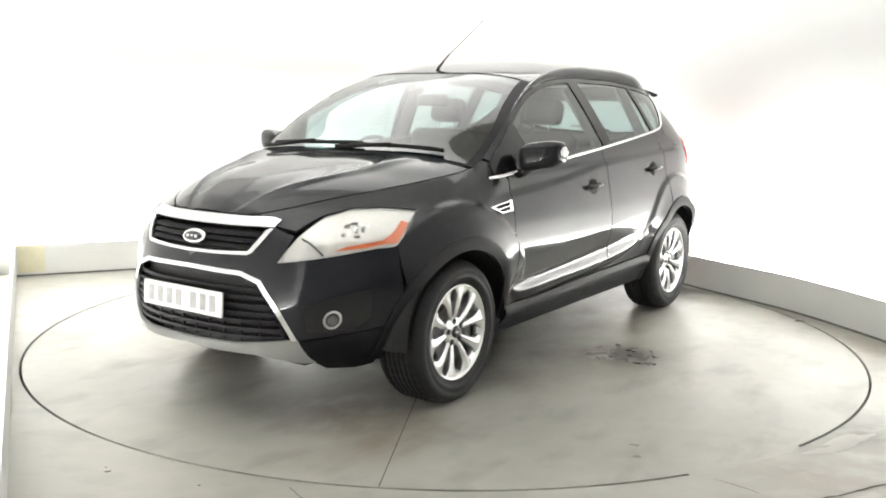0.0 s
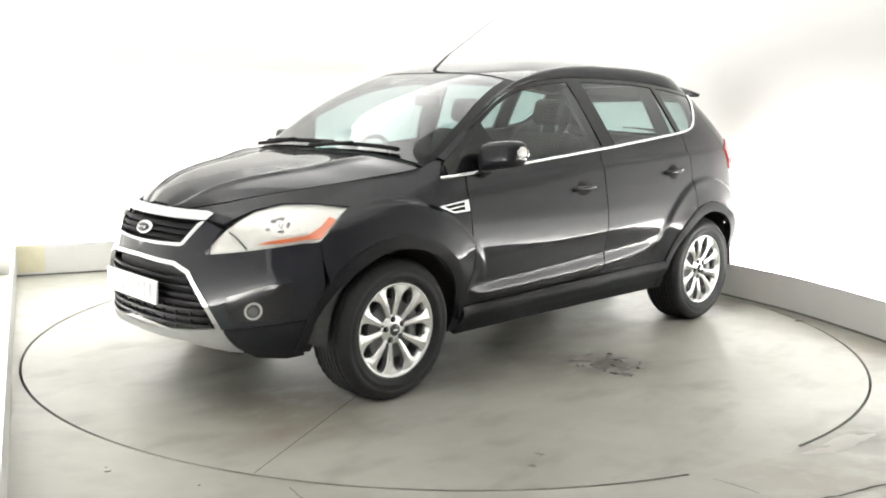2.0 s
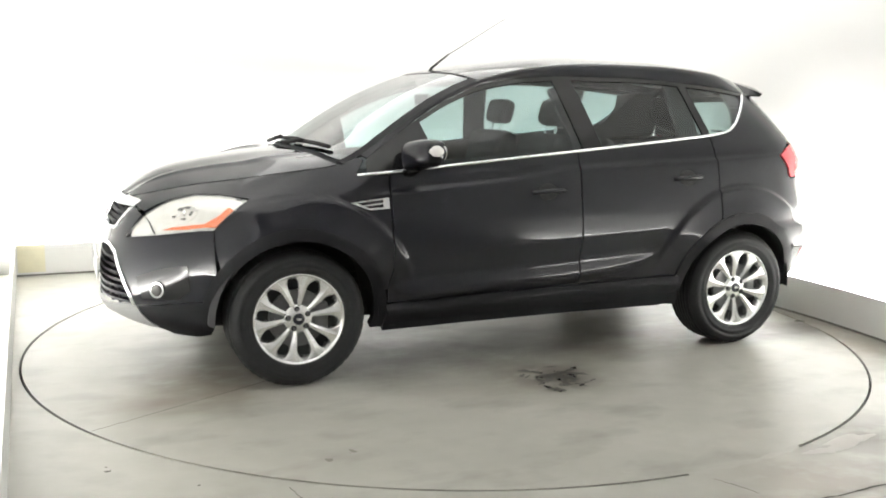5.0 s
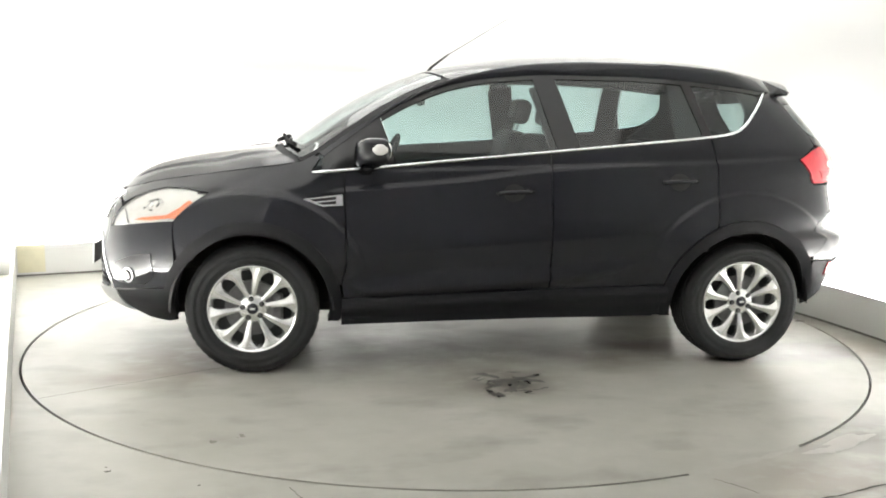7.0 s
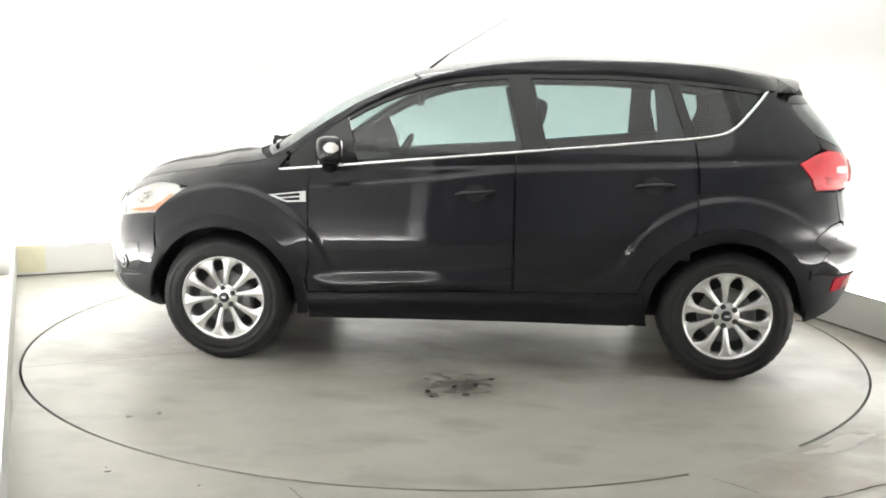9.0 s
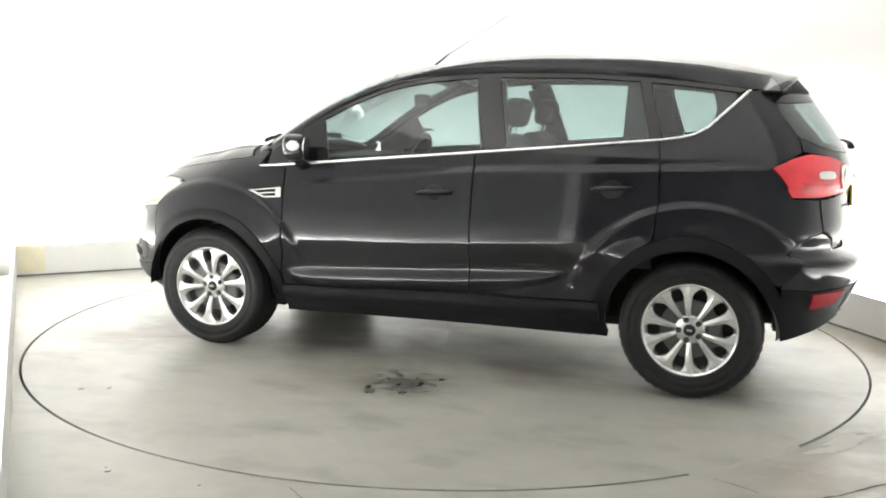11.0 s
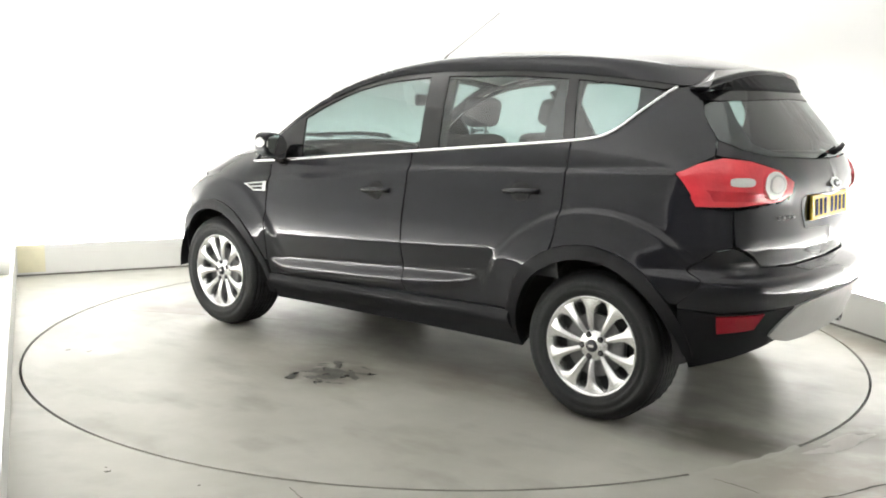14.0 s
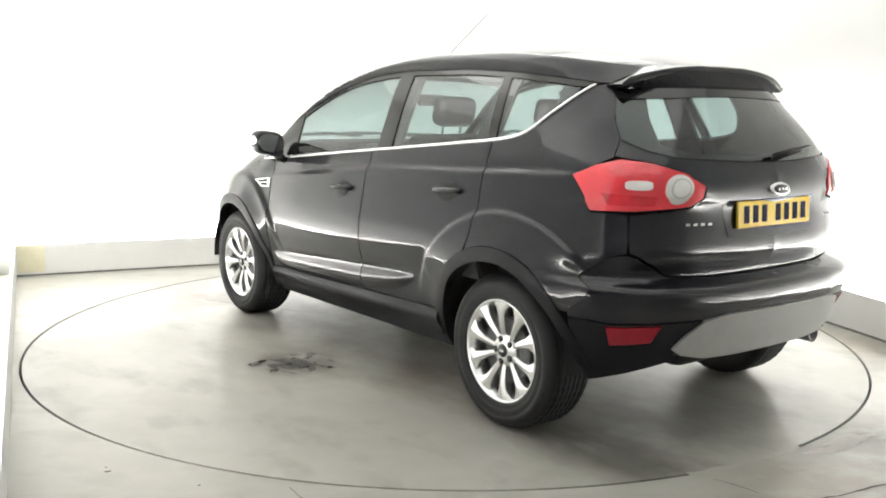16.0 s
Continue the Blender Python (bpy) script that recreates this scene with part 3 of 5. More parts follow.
def sheet(poly, surface, du=0.06, dz=0.04, thick=0.014, lift=0.0, sign=1, rim=True):
    """A panel: an outline in surface coordinates laid on a curved surface, with turned-in edges. sign -1 mirrors it across the car."""
    poly = densify(poly, min(du, dz))
    us, zs = [p[0] for p in poly], [p[1] for p in poly]
    cells = []
    for i in range(math.floor(min(us) / du), math.ceil(max(us) / du)):
        col = clip(clip(poly, 0, i * du, True), 0, (i + 1) * du, False)
        if len(col) < 3:
            continue
        for j in range(math.floor(min(zs) / dz), math.ceil(max(zs) / dz)):
            c = clip(clip(col, 1, j * dz, True), 1, (j + 1) * dz, False)
            if len(c) >= 3:
                cells.append(c)
    keys, coords, faces = {}, [], []
    for c in cells:
        f = []
        for p in c:
            k = (round(p[0], 5), round(p[1], 5))
            if k not in keys:
                keys[k] = len(coords)
                coords.append(p)
            if not f or f[-1] != keys[k]:
                f.append(keys[k])
        if f and f[0] == f[-1]:
            f.pop()
        area2 = sum(coords[f[i - 1]][0] * coords[f[i]][1] - coords[f[i]][0] * coords[f[i - 1]][1] for i in range(len(f)))
        if len(set(f)) == len(f) >= 3 and abs(area2) > 1e-8:
            faces.append(f if area2 > 0 else f[::-1])
    uv = np.array(coords)
    top = surface(uv[:, 0], uv[:, 1], lift)
    low = surface(uv[:, 0], uv[:, 1], lift - thick)
    top[:, 1] *= sign
    low[:, 1] *= sign
    bm = bmesh.new()
    vs = [bm.verts.new(p) for p in top]
    for f in faces:
        try:
            bm.faces.new([vs[k] for k in f])
        except ValueError:
            pass
    for f in bm.faces:
        f.smooth = True
    if rim:
        bm.verts.index_update()
        border = [e for e in bm.edges if len(e.link_faces) == 1 and not (abs(e.verts[0].co.y) < 1e-4 and abs(e.verts[1].co.y) < 1e-4)]
        deep, edge_top = {}, {}
        for e in border:
            for v in e.verts:
                if v not in deep:
                    p, q = Vector(top[v.index]), Vector(low[v.index])
                    edge_top[v] = bm.verts.new(p)
                    deep[v] = bm.verts.new(q)
        for e in border:
            a, b = e.verts
            try:
                bm.faces.new((edge_top[a], edge_top[b], deep[b], deep[a]))
            except ValueError:
                pass
    bm.normal_update()
    # outward facing
    s = sum((f.normal.dot(f.calc_center_median() - Vector((0, 0, 0.7))) * f.calc_area()) for f in bm.faces if f.smooth)
    if s < 0:
        bmesh.ops.reverse_faces(bm, faces=[f for f in bm.faces])
    return bm


car = thing("car", "black compact sport utility car standing on the turntable", "car")
SHIFT = Vector((-0.197, 0, 0))


def cpart(name, bm, material, parent=None, label="", smooth=False):
    """A part of the car, given in car space."""
    bmesh.ops.translate(bm, verts=bm.verts, vec=SHIFT)
    return part(name, bm, material, parent or car, label, smooth)


def join(*bms):
    """Several bmeshes as one."""
    out = bms[0]
    for b in bms[1:]:
        me = bpy.data.meshes.new("tmp")
        b.to_mesh(me)
        b.free()
        out.from_mesh(me)
        bpy.data.meshes.remove(me)
    bmesh.ops.remove_doubles(out, verts=[v for v in out.verts if abs(v.co.y) < 1e-3], dist=1e-4)
    return out


def both(poly, **kw):
    """A panel that runs across the middle of the car."""
    return join(sheet(poly, skin, sign=1, **kw), sheet(poly, skin, sign=-1, **kw))


# bonnet, windscreen and roof: spanned between the two upper edges
crown = curve([2.08, 1.98, 1.8, 1.6, 1.35, 1.1, 0.7, 0.3, -0.5, -1.2, -1.8], [0.006, 0.042, 0.068, 0.074, 0.068, 0.058, 0.05, 0.052, 0.054, 0.042, 0.0])
bow = curve([2.08, 1.8, 1.35, 1.1, 0.7, 0.3, 0.0, -0.5, -1.2, -1.6, -1.8], [0.03, 0.075, 0.105, 0.122, 0.12, 0.10, 0.06, 0.0, -0.06, -0.11, -0.14])
_ex = np.linspace(2.08, -1.8, 120)
edge_y = curve(_ex[::-1], [float(skin(np.array([at_x(x, float(edge_z(x)))]), np.array([float(edge_z(x))]))[0, 1]) for x in _ex[::-1]])


def top(u, v, out=0.0):
    """A point of the upper skin: u is minus the x of the edge, v runs from -1 to 1 across."""
    xe, v = -np.asarray(u, float), np.asarray(v, float)
    full = ease(xe, 0.0, 0.35) * (1 - ease(xe, 1.2, 1.5))
    k = 1 - np.abs(v) ** (2 + 2.2 * full)
    x = xe + bow(xe) * k
    y = edge_y(xe) * v
    z = edge_z(xe) + crown(xe) * (1 - np.abs(v) ** (2.4 + 2 * full))
    hood = ease(xe, 1.1, 1.2)
    z = z + hood * 0.012 * np.exp(-((np.abs(v) - 0.56 - 0.12 * (2.08 - xe)) / 0.04) ** 2) * (1 - ease(xe, 1.9, 2.05)) - hood * 0.008 * ease(np.abs(v), 0.2, 0.5) * (1 - ease(np.abs(v), 0.5, 0.66))
    c = np.stack([x, y, z], -1)
    if np.any(out):
        e = 1e-3
        a, b = top(u - e, v), top(u, v + e)
        nrm = np.cross(a - c, b - c)
        nrm = nrm / np.maximum(np.linalg.norm(nrm, axis=-1, keepdims=True), 1e-12)
        return c + nrm * out
    return c


def arc(cx, cz, r, a0, a1, n=20):
    return [(cx + r * math.cos(radians(a0 + (a1 - a0) * k / n)), cz + r * math.sin(radians(a0 + (a1 - a0) * k / n))) for k in range(n + 1)]
FW, RW, HUB = 1.345, -1.33, 0.345
BELT_X = [1.034, 0.784, 0.311, -0.251, -0.94, -1.21, -1.30, -1.36, -1.42, -1.545]
BELT_Z = [1.052, 1.073, 1.118, 1.170, 1.235, 1.264, 1.284, 1.318, 1.375, 1.502]
belt_z = curve(BELT_X, BELT_Z)
UF_X = [0.985, 0.86, 0.74, 0.60, 0.47, 0.287, 0.036, -0.315, -0.673, -1.0, -1.35, -1.57]
UF_Z = [1.125, 1.215, 1.298, 1.383, 1.447, 1.513, 1.558, 1.580, 1.580, 1.565, 1.535, 1.508]
frame_z = curve(UF_X, UF_Z)
R0, R1 = 0.40, 0.462
G = 0.0035


def span(f, a, b, n=12, dz=0.0):
    return [(a + (b - a) * k / n, float(f(a + (b - a) * k / n)) + dz) for k in range(n + 1)]


# mirrored panels of one side, in side view
FRONT_WING = [(0.874, 1.045), (0.874, 0.90), (0.866, 0.58), (0.888, 0.47)] + arc(FW, HUB, R1, 164, 36, 24) + [(1.7355, 0.70), (1.7385, 0.80), (1.65, 0.885), (1.562, 0.942), (1.69, 0.957), (1.80, 0.954), (1.906, 0.926), (2.03, 0.862), (2.075, 0.90)] + span(lambda x: edge_z(x) - 0.002, 2.05, 1.02, 14) + [(0.995, 1.128), (1.04, 1.062)]
FRONT_DOOR = span(belt_z, 0.866, -0.224, 10, -0.007)[::1] + [(-0.224, 0.90), (-0.224, 0.437), (0.03, 0.425), (0.60, 0.405), (0.875, 0.395), (0.882, 0.47), (0.859, 0.58), (0.866, 0.90)]
REAR_DOOR = span(belt_z, -0.232, -1.142, 10, -0.007) + [(-1.163, 1.0), (-1.15, 0.80)] + arc(RW, HUB, R1 + G, 66, 14, 14) + [(-0.885, 0.452), (-0.232, 0.437)]
QUARTER = [(-1.150, 1.248)] + span(belt_z, -1.17, -1.545, 12, -0.007) + [(-1.575, 1.503), (-1.605, 1.512), (-1.655, 1.576), (-1.655, 1.47), (-1.715, 1.362), (-1.782, 1.286), (-1.80, 1.215), (-1.755, 1.188), (-1.668, 1.138), (-1.768, 0.997), (-1.893, 0.992), (-1.915, 0.845), (-1.86, 0.828), (-1.745, 0.60)] + arc(RW, HUB, R1 + G, 146, 68, 18) + [(-1.157, 0.80), (-1.170, 1.0)]
RAIL = span(edge_z, 1.0, -1.64, 30) + [(-1.60, 1.512)] + span(frame_z, -1.56, 0.975, 26, 0.003)
SILL = [(0.885, 0.388), (0.60, 0.399), (0.03, 0.419), (-0.9, 0.446), (-0.91, 0.27), (-0.3, 0.265), (0.45, 0.25), (0.885, 0.235)]
FGLASS = [(0.605, 1.112), (0.628, 1.2), (0.668, 1.325)] + span(frame_z, 0.62, -0.165, 12, -0.024) + [(-0.262, 1.182)] + span(belt_z, -0.2, 0.55, 6, 0.008)
RGLASS = span(belt_z, -0.392, -1.098, 6, 0.008) + span(frame_z, -1.018, -0.292, 8, -0.024)
QGLASS = span(belt_z, -1.158, -1.38, 8, 0.008) + [(-1.44, 1.41), (-1.49, 1.468), (-1.485, 1.495)] + span(frame_z, -1.42, -1.078, 6, -0.024)
SAIL = [(0.985, 1.066), (0.985, 1.118)] + span(frame_z, 0.97, 0.68, 6) + [(0.632, 1.2), (0.61, 1.106)] + span(belt_z, 0.62, 0.98, 4, 0.007)
BPILLAR = [(-0.168, 1.548)] + span(frame_z, -0.17, -0.289, 2, -0.021) + [(-0.389, 1.19)] + span(belt_z, -0.389, -0.265, 2, 0.007)
CPILLAR = span(frame_z, -1.02, -1.075, 2, -0.021) + [(-1.155, 1.264), (-1.101, 1.258)]
TOPFRAME = span(frame_z, 0.675, -1.555, 26, 0.0) + span(frame_z, -1.50, 0.672, 26, -0.022)



def rail_skin(u, z, out=0.0):
    """The skin beside the roof, fuller so that its lower face stands steep and its shoulder rolls over."""
    p = skin(u, z)
    x = p[..., 0]
    lo = frame_z(x)
    k = np.clip((np.asarray(z, float) - lo) / np.maximum(edge_z(x) - lo, 0.02), 0, 1)
    full = 0.024 * np.where(k < 0.65, np.sin(k / 0.65 * math.pi / 2), np.cos((k - 0.65) / 0.35 * math.pi / 2) ** 0.7)
    return skin(u, z, out + full * ease(x, -1.62, -1.3) * (1 - ease(x, 0.45, 0.8)))


def sill_skin(u, z, out=0.0):
    """The skin below the doors, with a rounded ledge along its upper edge."""
    d = curve([-0.9, 0.03, 0.6, 0.885], [0.446, 0.419, 0.399, 0.388])(skin(u, z)[..., 0]) - np.asarray(z, float)
    return skin(u, z, out + 0.020 * ease(d, -0.004, 0.034) * (1 - ease(d, 0.04, 0.12)))


for s in (1, -1):
    cpart("front_wing", sheet(side_poly(FRONT_WING), skin, du=0.016, dz=0.012, sign=s), M_PAINT)
    door = {}
    for nm, poly in (("front_door", FRONT_DOOR), ("rear_door", REAR_DOOR)):
        door[nm] = cpart(nm, sheet(side_poly(poly), skin, du=0.015, dz=0.01, sign=s), M_PAINT)
    cpart("rear_wing", sheet(side_poly(QUARTER), skin, du=0.012, dz=0.010, sign=s), M_PAINT)
    cpart("roof_rail", sheet(side_poly(RAIL), rail_skin, du=0.02, dz=0.012, sign=s), M_PAINT)
    cpart("sill", sheet(side_poly(SILL), sill_skin, du=0.04, dz=0.012, lift=0.004, thick=0.05, sign=s), M_PLASTIC, None, "dark plastic sill moulding")
    for nm, poly, own in (("door_window", FGLASS, "front_door"), ("door_window", RGLASS, "rear_door"), ("quarter_window", QGLASS, None)):
        ob = cpart(nm, sheet(side_poly(poly), skin, lift=-0.006, thick=0.004, sign=s), M_GLASS, door.get(own), "tinted window glass")
        ob.visible_shadow = False
    for nm, poly, own in (("mirror_sail", SAIL, "front_door"), ("pillar_cover", BPILLAR, "front_door"), ("pillar_cover", CPILLAR, "rear_door"), ("window_surround", TOPFRAME, None)):
        cpart(nm, sheet(side_poly(poly), skin, lift=-0.001, sign=s), M_GLOSSPL, door.get(own), "gloss black window trim")
    q = []
    for x, z in span(belt_z, 1.036, -1.22, 40) + span(belt_z, -1.24, -1.548, 24):
        q.append(skin(np.array([at_x(x, z)]), np.array([z]), 0.002)[0] * np.array([1, s, 1]))
    cpart("belt_strip", tube([tuple(v) for v in q], 0.0085, 8), M_CHROME, None, "bright chrome strip below the windows", True)
    # wheel arch mouldings and dark liners
    for wx, a0, a1, zf, zr in ((FW, -10, 194, 0.285, 0.262), (RW, -14, 190, 0.268, 0.37)):
        ring = arc(wx, HUB, R1 - 0.001, a0, a1, 40) + arc(wx, HUB, R0, a1, a0, 40)
        ring = [(x, max(z, zf if x > wx else zr)) for x, z in ring]
        cpart("wheel_arch_trim", sheet(side_poly(ring), skin, du=0.03, dz=0.03, lift=0.007, thick=0.05, sign=s), M_PLASTIC, None, "dark grey plastic wheel arch moulding")
        bm = bmesh.new()
        rows = []
        for k in range(33):
            a = radians(-2 + 184 * k / 32)
            rows.append([bm.verts.new((wx + r * math.cos(a), s * y, HUB + r * math.sin(a))) for r, y in ((0.41, 0.87), (0.43, 0.80), (0.43, 0.50), (0.10, 0.50))])
        for A, B in zip(rows, rows[1:]):
            for j in range(3):
                bm.faces.new((A[j], A[j + 1], B[j + 1], B[j]))
        cpart("arch_liner", bm, M_BLACK)
    # headlight
    HL = mixed([("y", 0.445, 0.738), ("x", 2.033, 0.842), ("x", 1.906, 0.920), ("x", 1.802, 0.948), ("x", 1.69, 0.951), ("x", 1.568, 0.936), ("x", 1.645, 0.880), ("x", 1.732, 0.808), ("x", 1.873, 0.786), ("x", 2.02, 0.758)])
    cu, cz_ = sum(q[0] for q in HL) / len(HL), sum(q[1] for q in HL) / len(HL)
    HLX = [(cu + (q[0] - cu) * 1.035, cz_ + (q[1] - cz_) * 1.06) for q in HL]
    lamp = cpart("headlight", sheet(HLX, skin, du=0.03, dz=0.02, lift=-0.012, thick=0.03, sign=s), M_LAMPBACK, None, "clear headlight with an amber strip")
    AMB = mixed([("x", 1.965, 0.785), ("x", 1.92, 0.803), ("x", 1.78, 0.825), ("x", 1.71, 0.866), ("x", 1.662, 0.905), ("x", 1.640, 0.892), ("x", 1.735, 0.815), ("x", 1.873, 0.793)])
    cpart("amber_strip", sheet(AMB, skin, du=0.03, dz=0.02, lift=-0.005, thick=0.008, sign=s), M_AMBER, lamp, "amber indicator strip")
    # main reflector: a shallow ring, a chrome bulb shield, and facets that imitate its reflections
    uc, cz = at_x(1.862, 0.868), 0.868
    cpart("reflector_bowl", sheet([(uc + 0.062 * math.cos(a), cz + 0.046 * math.sin(a)) for a in np.linspace(0, 2 * math.pi, 29)[:-1]], skin, du=0.02, dz=0.02, lift=-0.0095, thick=0.01, sign=s), M_PALELENS, lamp, "clear reflector bowl")
    q = skin(np.array([uc]), np.array([cz]), -0.004)[0]
    bm = bmesh.new()
    bmesh.ops.create_uvsphere(bm, u_segments=16, v_segments=10, radius=0.016)
    for v in bm.verts:
        v.co = Vector((q[0] + v.co.x * 0.6, s * (q[1] + v.co.y * 0.8), q[2] + v.co.z))
    cpart("bulb_shield", bm, M_CHROME, lamp, "bright bulb shield", True)
    # dark steel quads put the dark reflections of the chrome into colour
    for dx, dz, w, h, ma in ((-0.040, 0.020, 0.014, 0.008, M_DISCMETAL), (-0.014, 0.030, 0.018, 0.005, M_DISCMETAL), (0.020, 0.026, 0.012, 0.007, M_CHROME), (0.030, 0.004, 0.007, 0.012, M_DISCMETAL), (-0.030, -0.006, 0.008, 0.011, M_CHROME), (0.008, -0.024, 0.014, 0.005, M_DISCMETAL), (-0.052, -0.016, 0.009, 0.006, M_DISCMETAL), (0.046, 0.018, 0.006, 0.006, M_CHROME)):
        quad = [(uc + dx - w, cz + dz - h * 0.6), (uc + dx + w, cz + dz - h), (uc + dx + w * 0.8, cz + dz + h), (uc + dx - w * 0.9, cz + dz + h * 0.7)]
        cpart("facet", sheet(quad, skin, du=0.02, dz=0.02, lift=-0.006, thick=0.005, sign=s), ma, lamp, "small dark or chrome facet standing for a reflection in the lamp")
    seam = [skin(np.array([at_x(x, z)]), np.array([z]), -0.006)[0] * np.array([1, s, 1]) for x, z in ((2.03, 0.835), (2.018, 0.815), (2.010, 0.79), (2.0, 0.765))]
    cpart("divider", tube([tuple(p) for p in seam], 0.004, 6), M_DISCMETAL, lamp, "thin dark divider", True)
    HB = [(u, z) for u, z in HL]
    cover = cpart("cover", sheet(HB, skin, du=0.03, dz=0.02, lift=0.002, thick=0.02, sign=s), M_CLEAR, lamp, "clear plastic cover")
    cover.visible_shadow = False
    # fog lamp in its pocket
    FP = mixed([("y", 0.56, 0.55), ("x", 1.974, 0.60), ("x", 1.862, 0.625), ("x", 1.85, 0.50), ("x", 1.90, 0.45), ("y", 0.57, 0.44)])
    cpart("fog_lamp_pocket", sheet(FP, skin, du=0.04, dz=0.03, lift=0.003, sign=s), M_GLOSSPL, None, "gloss black fog lamp pocket")
    uf, zf = at_x(1.992, 0.495), 0.495
    fog = cpart("fog_lamp", sheet([(uf + 0.041 * math.cos(a), zf + 0.041 * math.sin(a)) for a in np.linspace(0, 2 * math.pi, 25)[:-1]], skin, du=0.02, dz=0.02, lift=0.012, thick=0.02, sign=s), M_CHROME, None, "round fog lamp with a chrome ring")
    for nm, r, lift, ma, lb in (("lamp_bowl", 0.030, 0.0145, M_BLACK, "dark bowl"), ("lens", 0.022, 0.018, M_FOGGLASS, "clear lens")):
        cpart(nm, sheet([(uf + r * math.cos(a), zf + r * math.sin(a)) for a in np.linspace(0, 2 * math.pi, 25)[:-1]], skin, du=0.02, dz=0.02, lift=lift, thick=0.006, sign=s), ma, fog, lb)
    # side vent
    vent = cpart("side_vent", sheet(side_poly([(1.086, 0.918), (0.882, 0.942), (0.880, 0.886), (0.985, 0.880)]), skin, du=0.03, dz=0.02, lift=0.006, sign=s), M_CHROME, None, "chrome framed vent on the front wing")
    for poly in ([(1.05, 0.916), (0.915, 0.931), (0.915, 0.916), (1.022, 0.905)], [(1.012, 0.899), (0.915, 0.909), (0.915, 0.893), (0.985, 0.889)]):
        cpart("slot", sheet(side_poly(poly), skin, du=0.03, dz=0.02, lift=0.009, thick=0.004, sign=s), M_BLACK, vent, "black slot")
    # door handles
    for own, hx, hz in (("front_door", -0.02, 0.955), ("rear_door", -0.94, 1.015)):
        uc = at_x(hx, hz)
        # no hollow is cut: a flat black disc gives the recess its shade
        cpart("handle_shade_disc", sheet([(uc + 0.058 * math.cos(a), hz + 0.045 * math.sin(a)) for a in np.linspace(0, 2 * math.pi, 29)[:-1]], skin, du=0.02, dz=0.02, lift=0.0022, thick=0.006, sign=s), M_BLACK, door[own], "flat black disc standing for the shaded finger recess")
        q = skin(np.array([uc - 0.095, uc - 0.07, uc, uc + 0.07, uc + 0.1]), np.array([hz - 0.006, hz - 0.004, hz, hz + 0.004, hz + 0.006]), np.array([0.004, 0.024, 0.032, 0.024, 0.004]))
        q[:, 1] *= s
        cpart("door_handle", tube([tuple(p) for p in q], 0.014, 10, flat=0.9), M_PAINT, door[own], "body-coloured pull handle", True)
    # outside mirror
    bm = bmesh.new()
    bmesh.ops.create_uvsphere(bm, u_segments=28, v_segments=18, radius=1)
    for v in bm.verts:
        c = v.co.copy()
        c = Vector([math.copysign(abs(a) ** 0.62, a) for a in c])
        x, y, z = c.x * 0.074, c.y * 0.108, c.z * 0.072
        x = max(x, -0.05)
        z += 0.012 * (c.y) - 0.02 * max(0, -c.y) * (c.z < 0)
        x -= 0.03 * c.y
        v.co = Vector((0.735 + x, s * (0.955 + y), 1.165 + z))
    mir = cpart("door_mirror", bm, M_PAINT, None, "black door mirror with a bright outer lens", True)
    gl = [(0.679 - 0.028 * math.cos(a), s * (0.955 + 0.098 * math.cos(a)), 1.165 + 0.056 * math.sin(a) + 0.01 * math.cos(a)) for a in np.linspace(0, 2 * math.pi, 25)[:-1]]
    bm = bmesh.new()
    bm.faces.new([bm.verts.new(p) for p in gl])
    ret = bmesh.ops.extrude_face_region(bm, geom=bm.faces[:])
    bmesh.ops.translate(bm, verts=[v for v in ret["geom"] if isinstance(v, bmesh.types.BMVert)], vec=(-0.004, 0, 0))
    bmesh.ops.recalc_face_normals(bm, faces=bm.faces)
    cpart("mirror_glass", bm, M_MIRROR, mir, "silvered mirror glass")
    bm = bmesh.new()
    bmesh.ops.create_uvsphere(bm, u_segments=16, v_segments=10, radius=1)
    for v in bm.verts:
        v.co = Vector((0.705 + v.co.x * 0.042, s * (1.053 + v.co.y * 0.015), 1.182 + v.co.z * 0.032))
    cpart("indicator", bm, M_PALELENS, mir, "bright outer lens", True)
    cpart("mirror_arm", tube([(0.76, s * 0.80, 1.05), (0.755, s * 0.86, 1.075), (0.74, s * 0.915, 1.115)], 0.045, 10, 0.85, 0.55), M_GLOSSPL, mir, "black arm", True)
    # tail light
    TL = mixed([("x", -1.674, 1.137), ("x", -1.767, 1.005), ("x", -1.90, 1.008), ("r", 0.50, 1.028), ("r", 0.452, 1.062), ("r", 0.44, 1.106), ("r", 0.536, 1.162), ("r", 0.623, 1.192), ("x", -1.834, 1.204), ("x", -1.755, 1.181)])
    tail = cpart("tail_light", sheet(TL, skin, du=0.03, dz=0.02, lift=0.008, thick=0.03, sign=s), M_RED, None, "red tail light with clear lenses")
    cpart("lamp_seat", sheet([(sum(q[0] for q in TL) / len(TL) * -0.12 + q[0] * 1.12, 1.1 + (q[1] - 1.1) * 1.2) for q in TL], skin, du=0.04, dz=0.03, lift=-0.03, thick=0.01, sign=s), M_BLACK, tail, "black seat behind the lamp")
    LIN = [(-1.22, 1.21), (-1.30, 1.27), (-1.375, 1.34), (-1.405, 1.42), (-1.38, 1.52), (-1.50, 1.545), (-1.62, 1.545), (-1.650, 1.47), (-1.71, 1.362), (-1.775, 1.286), (-1.775, 1.215), (-1.5, 1.20)]
    cpart("pillar_lining", sheet(side_poly(LIN), skin, du=0.05, dz=0.04, lift=-0.026, thick=0.012, sign=s), M_PILLAR, None, "grey pillar lining")
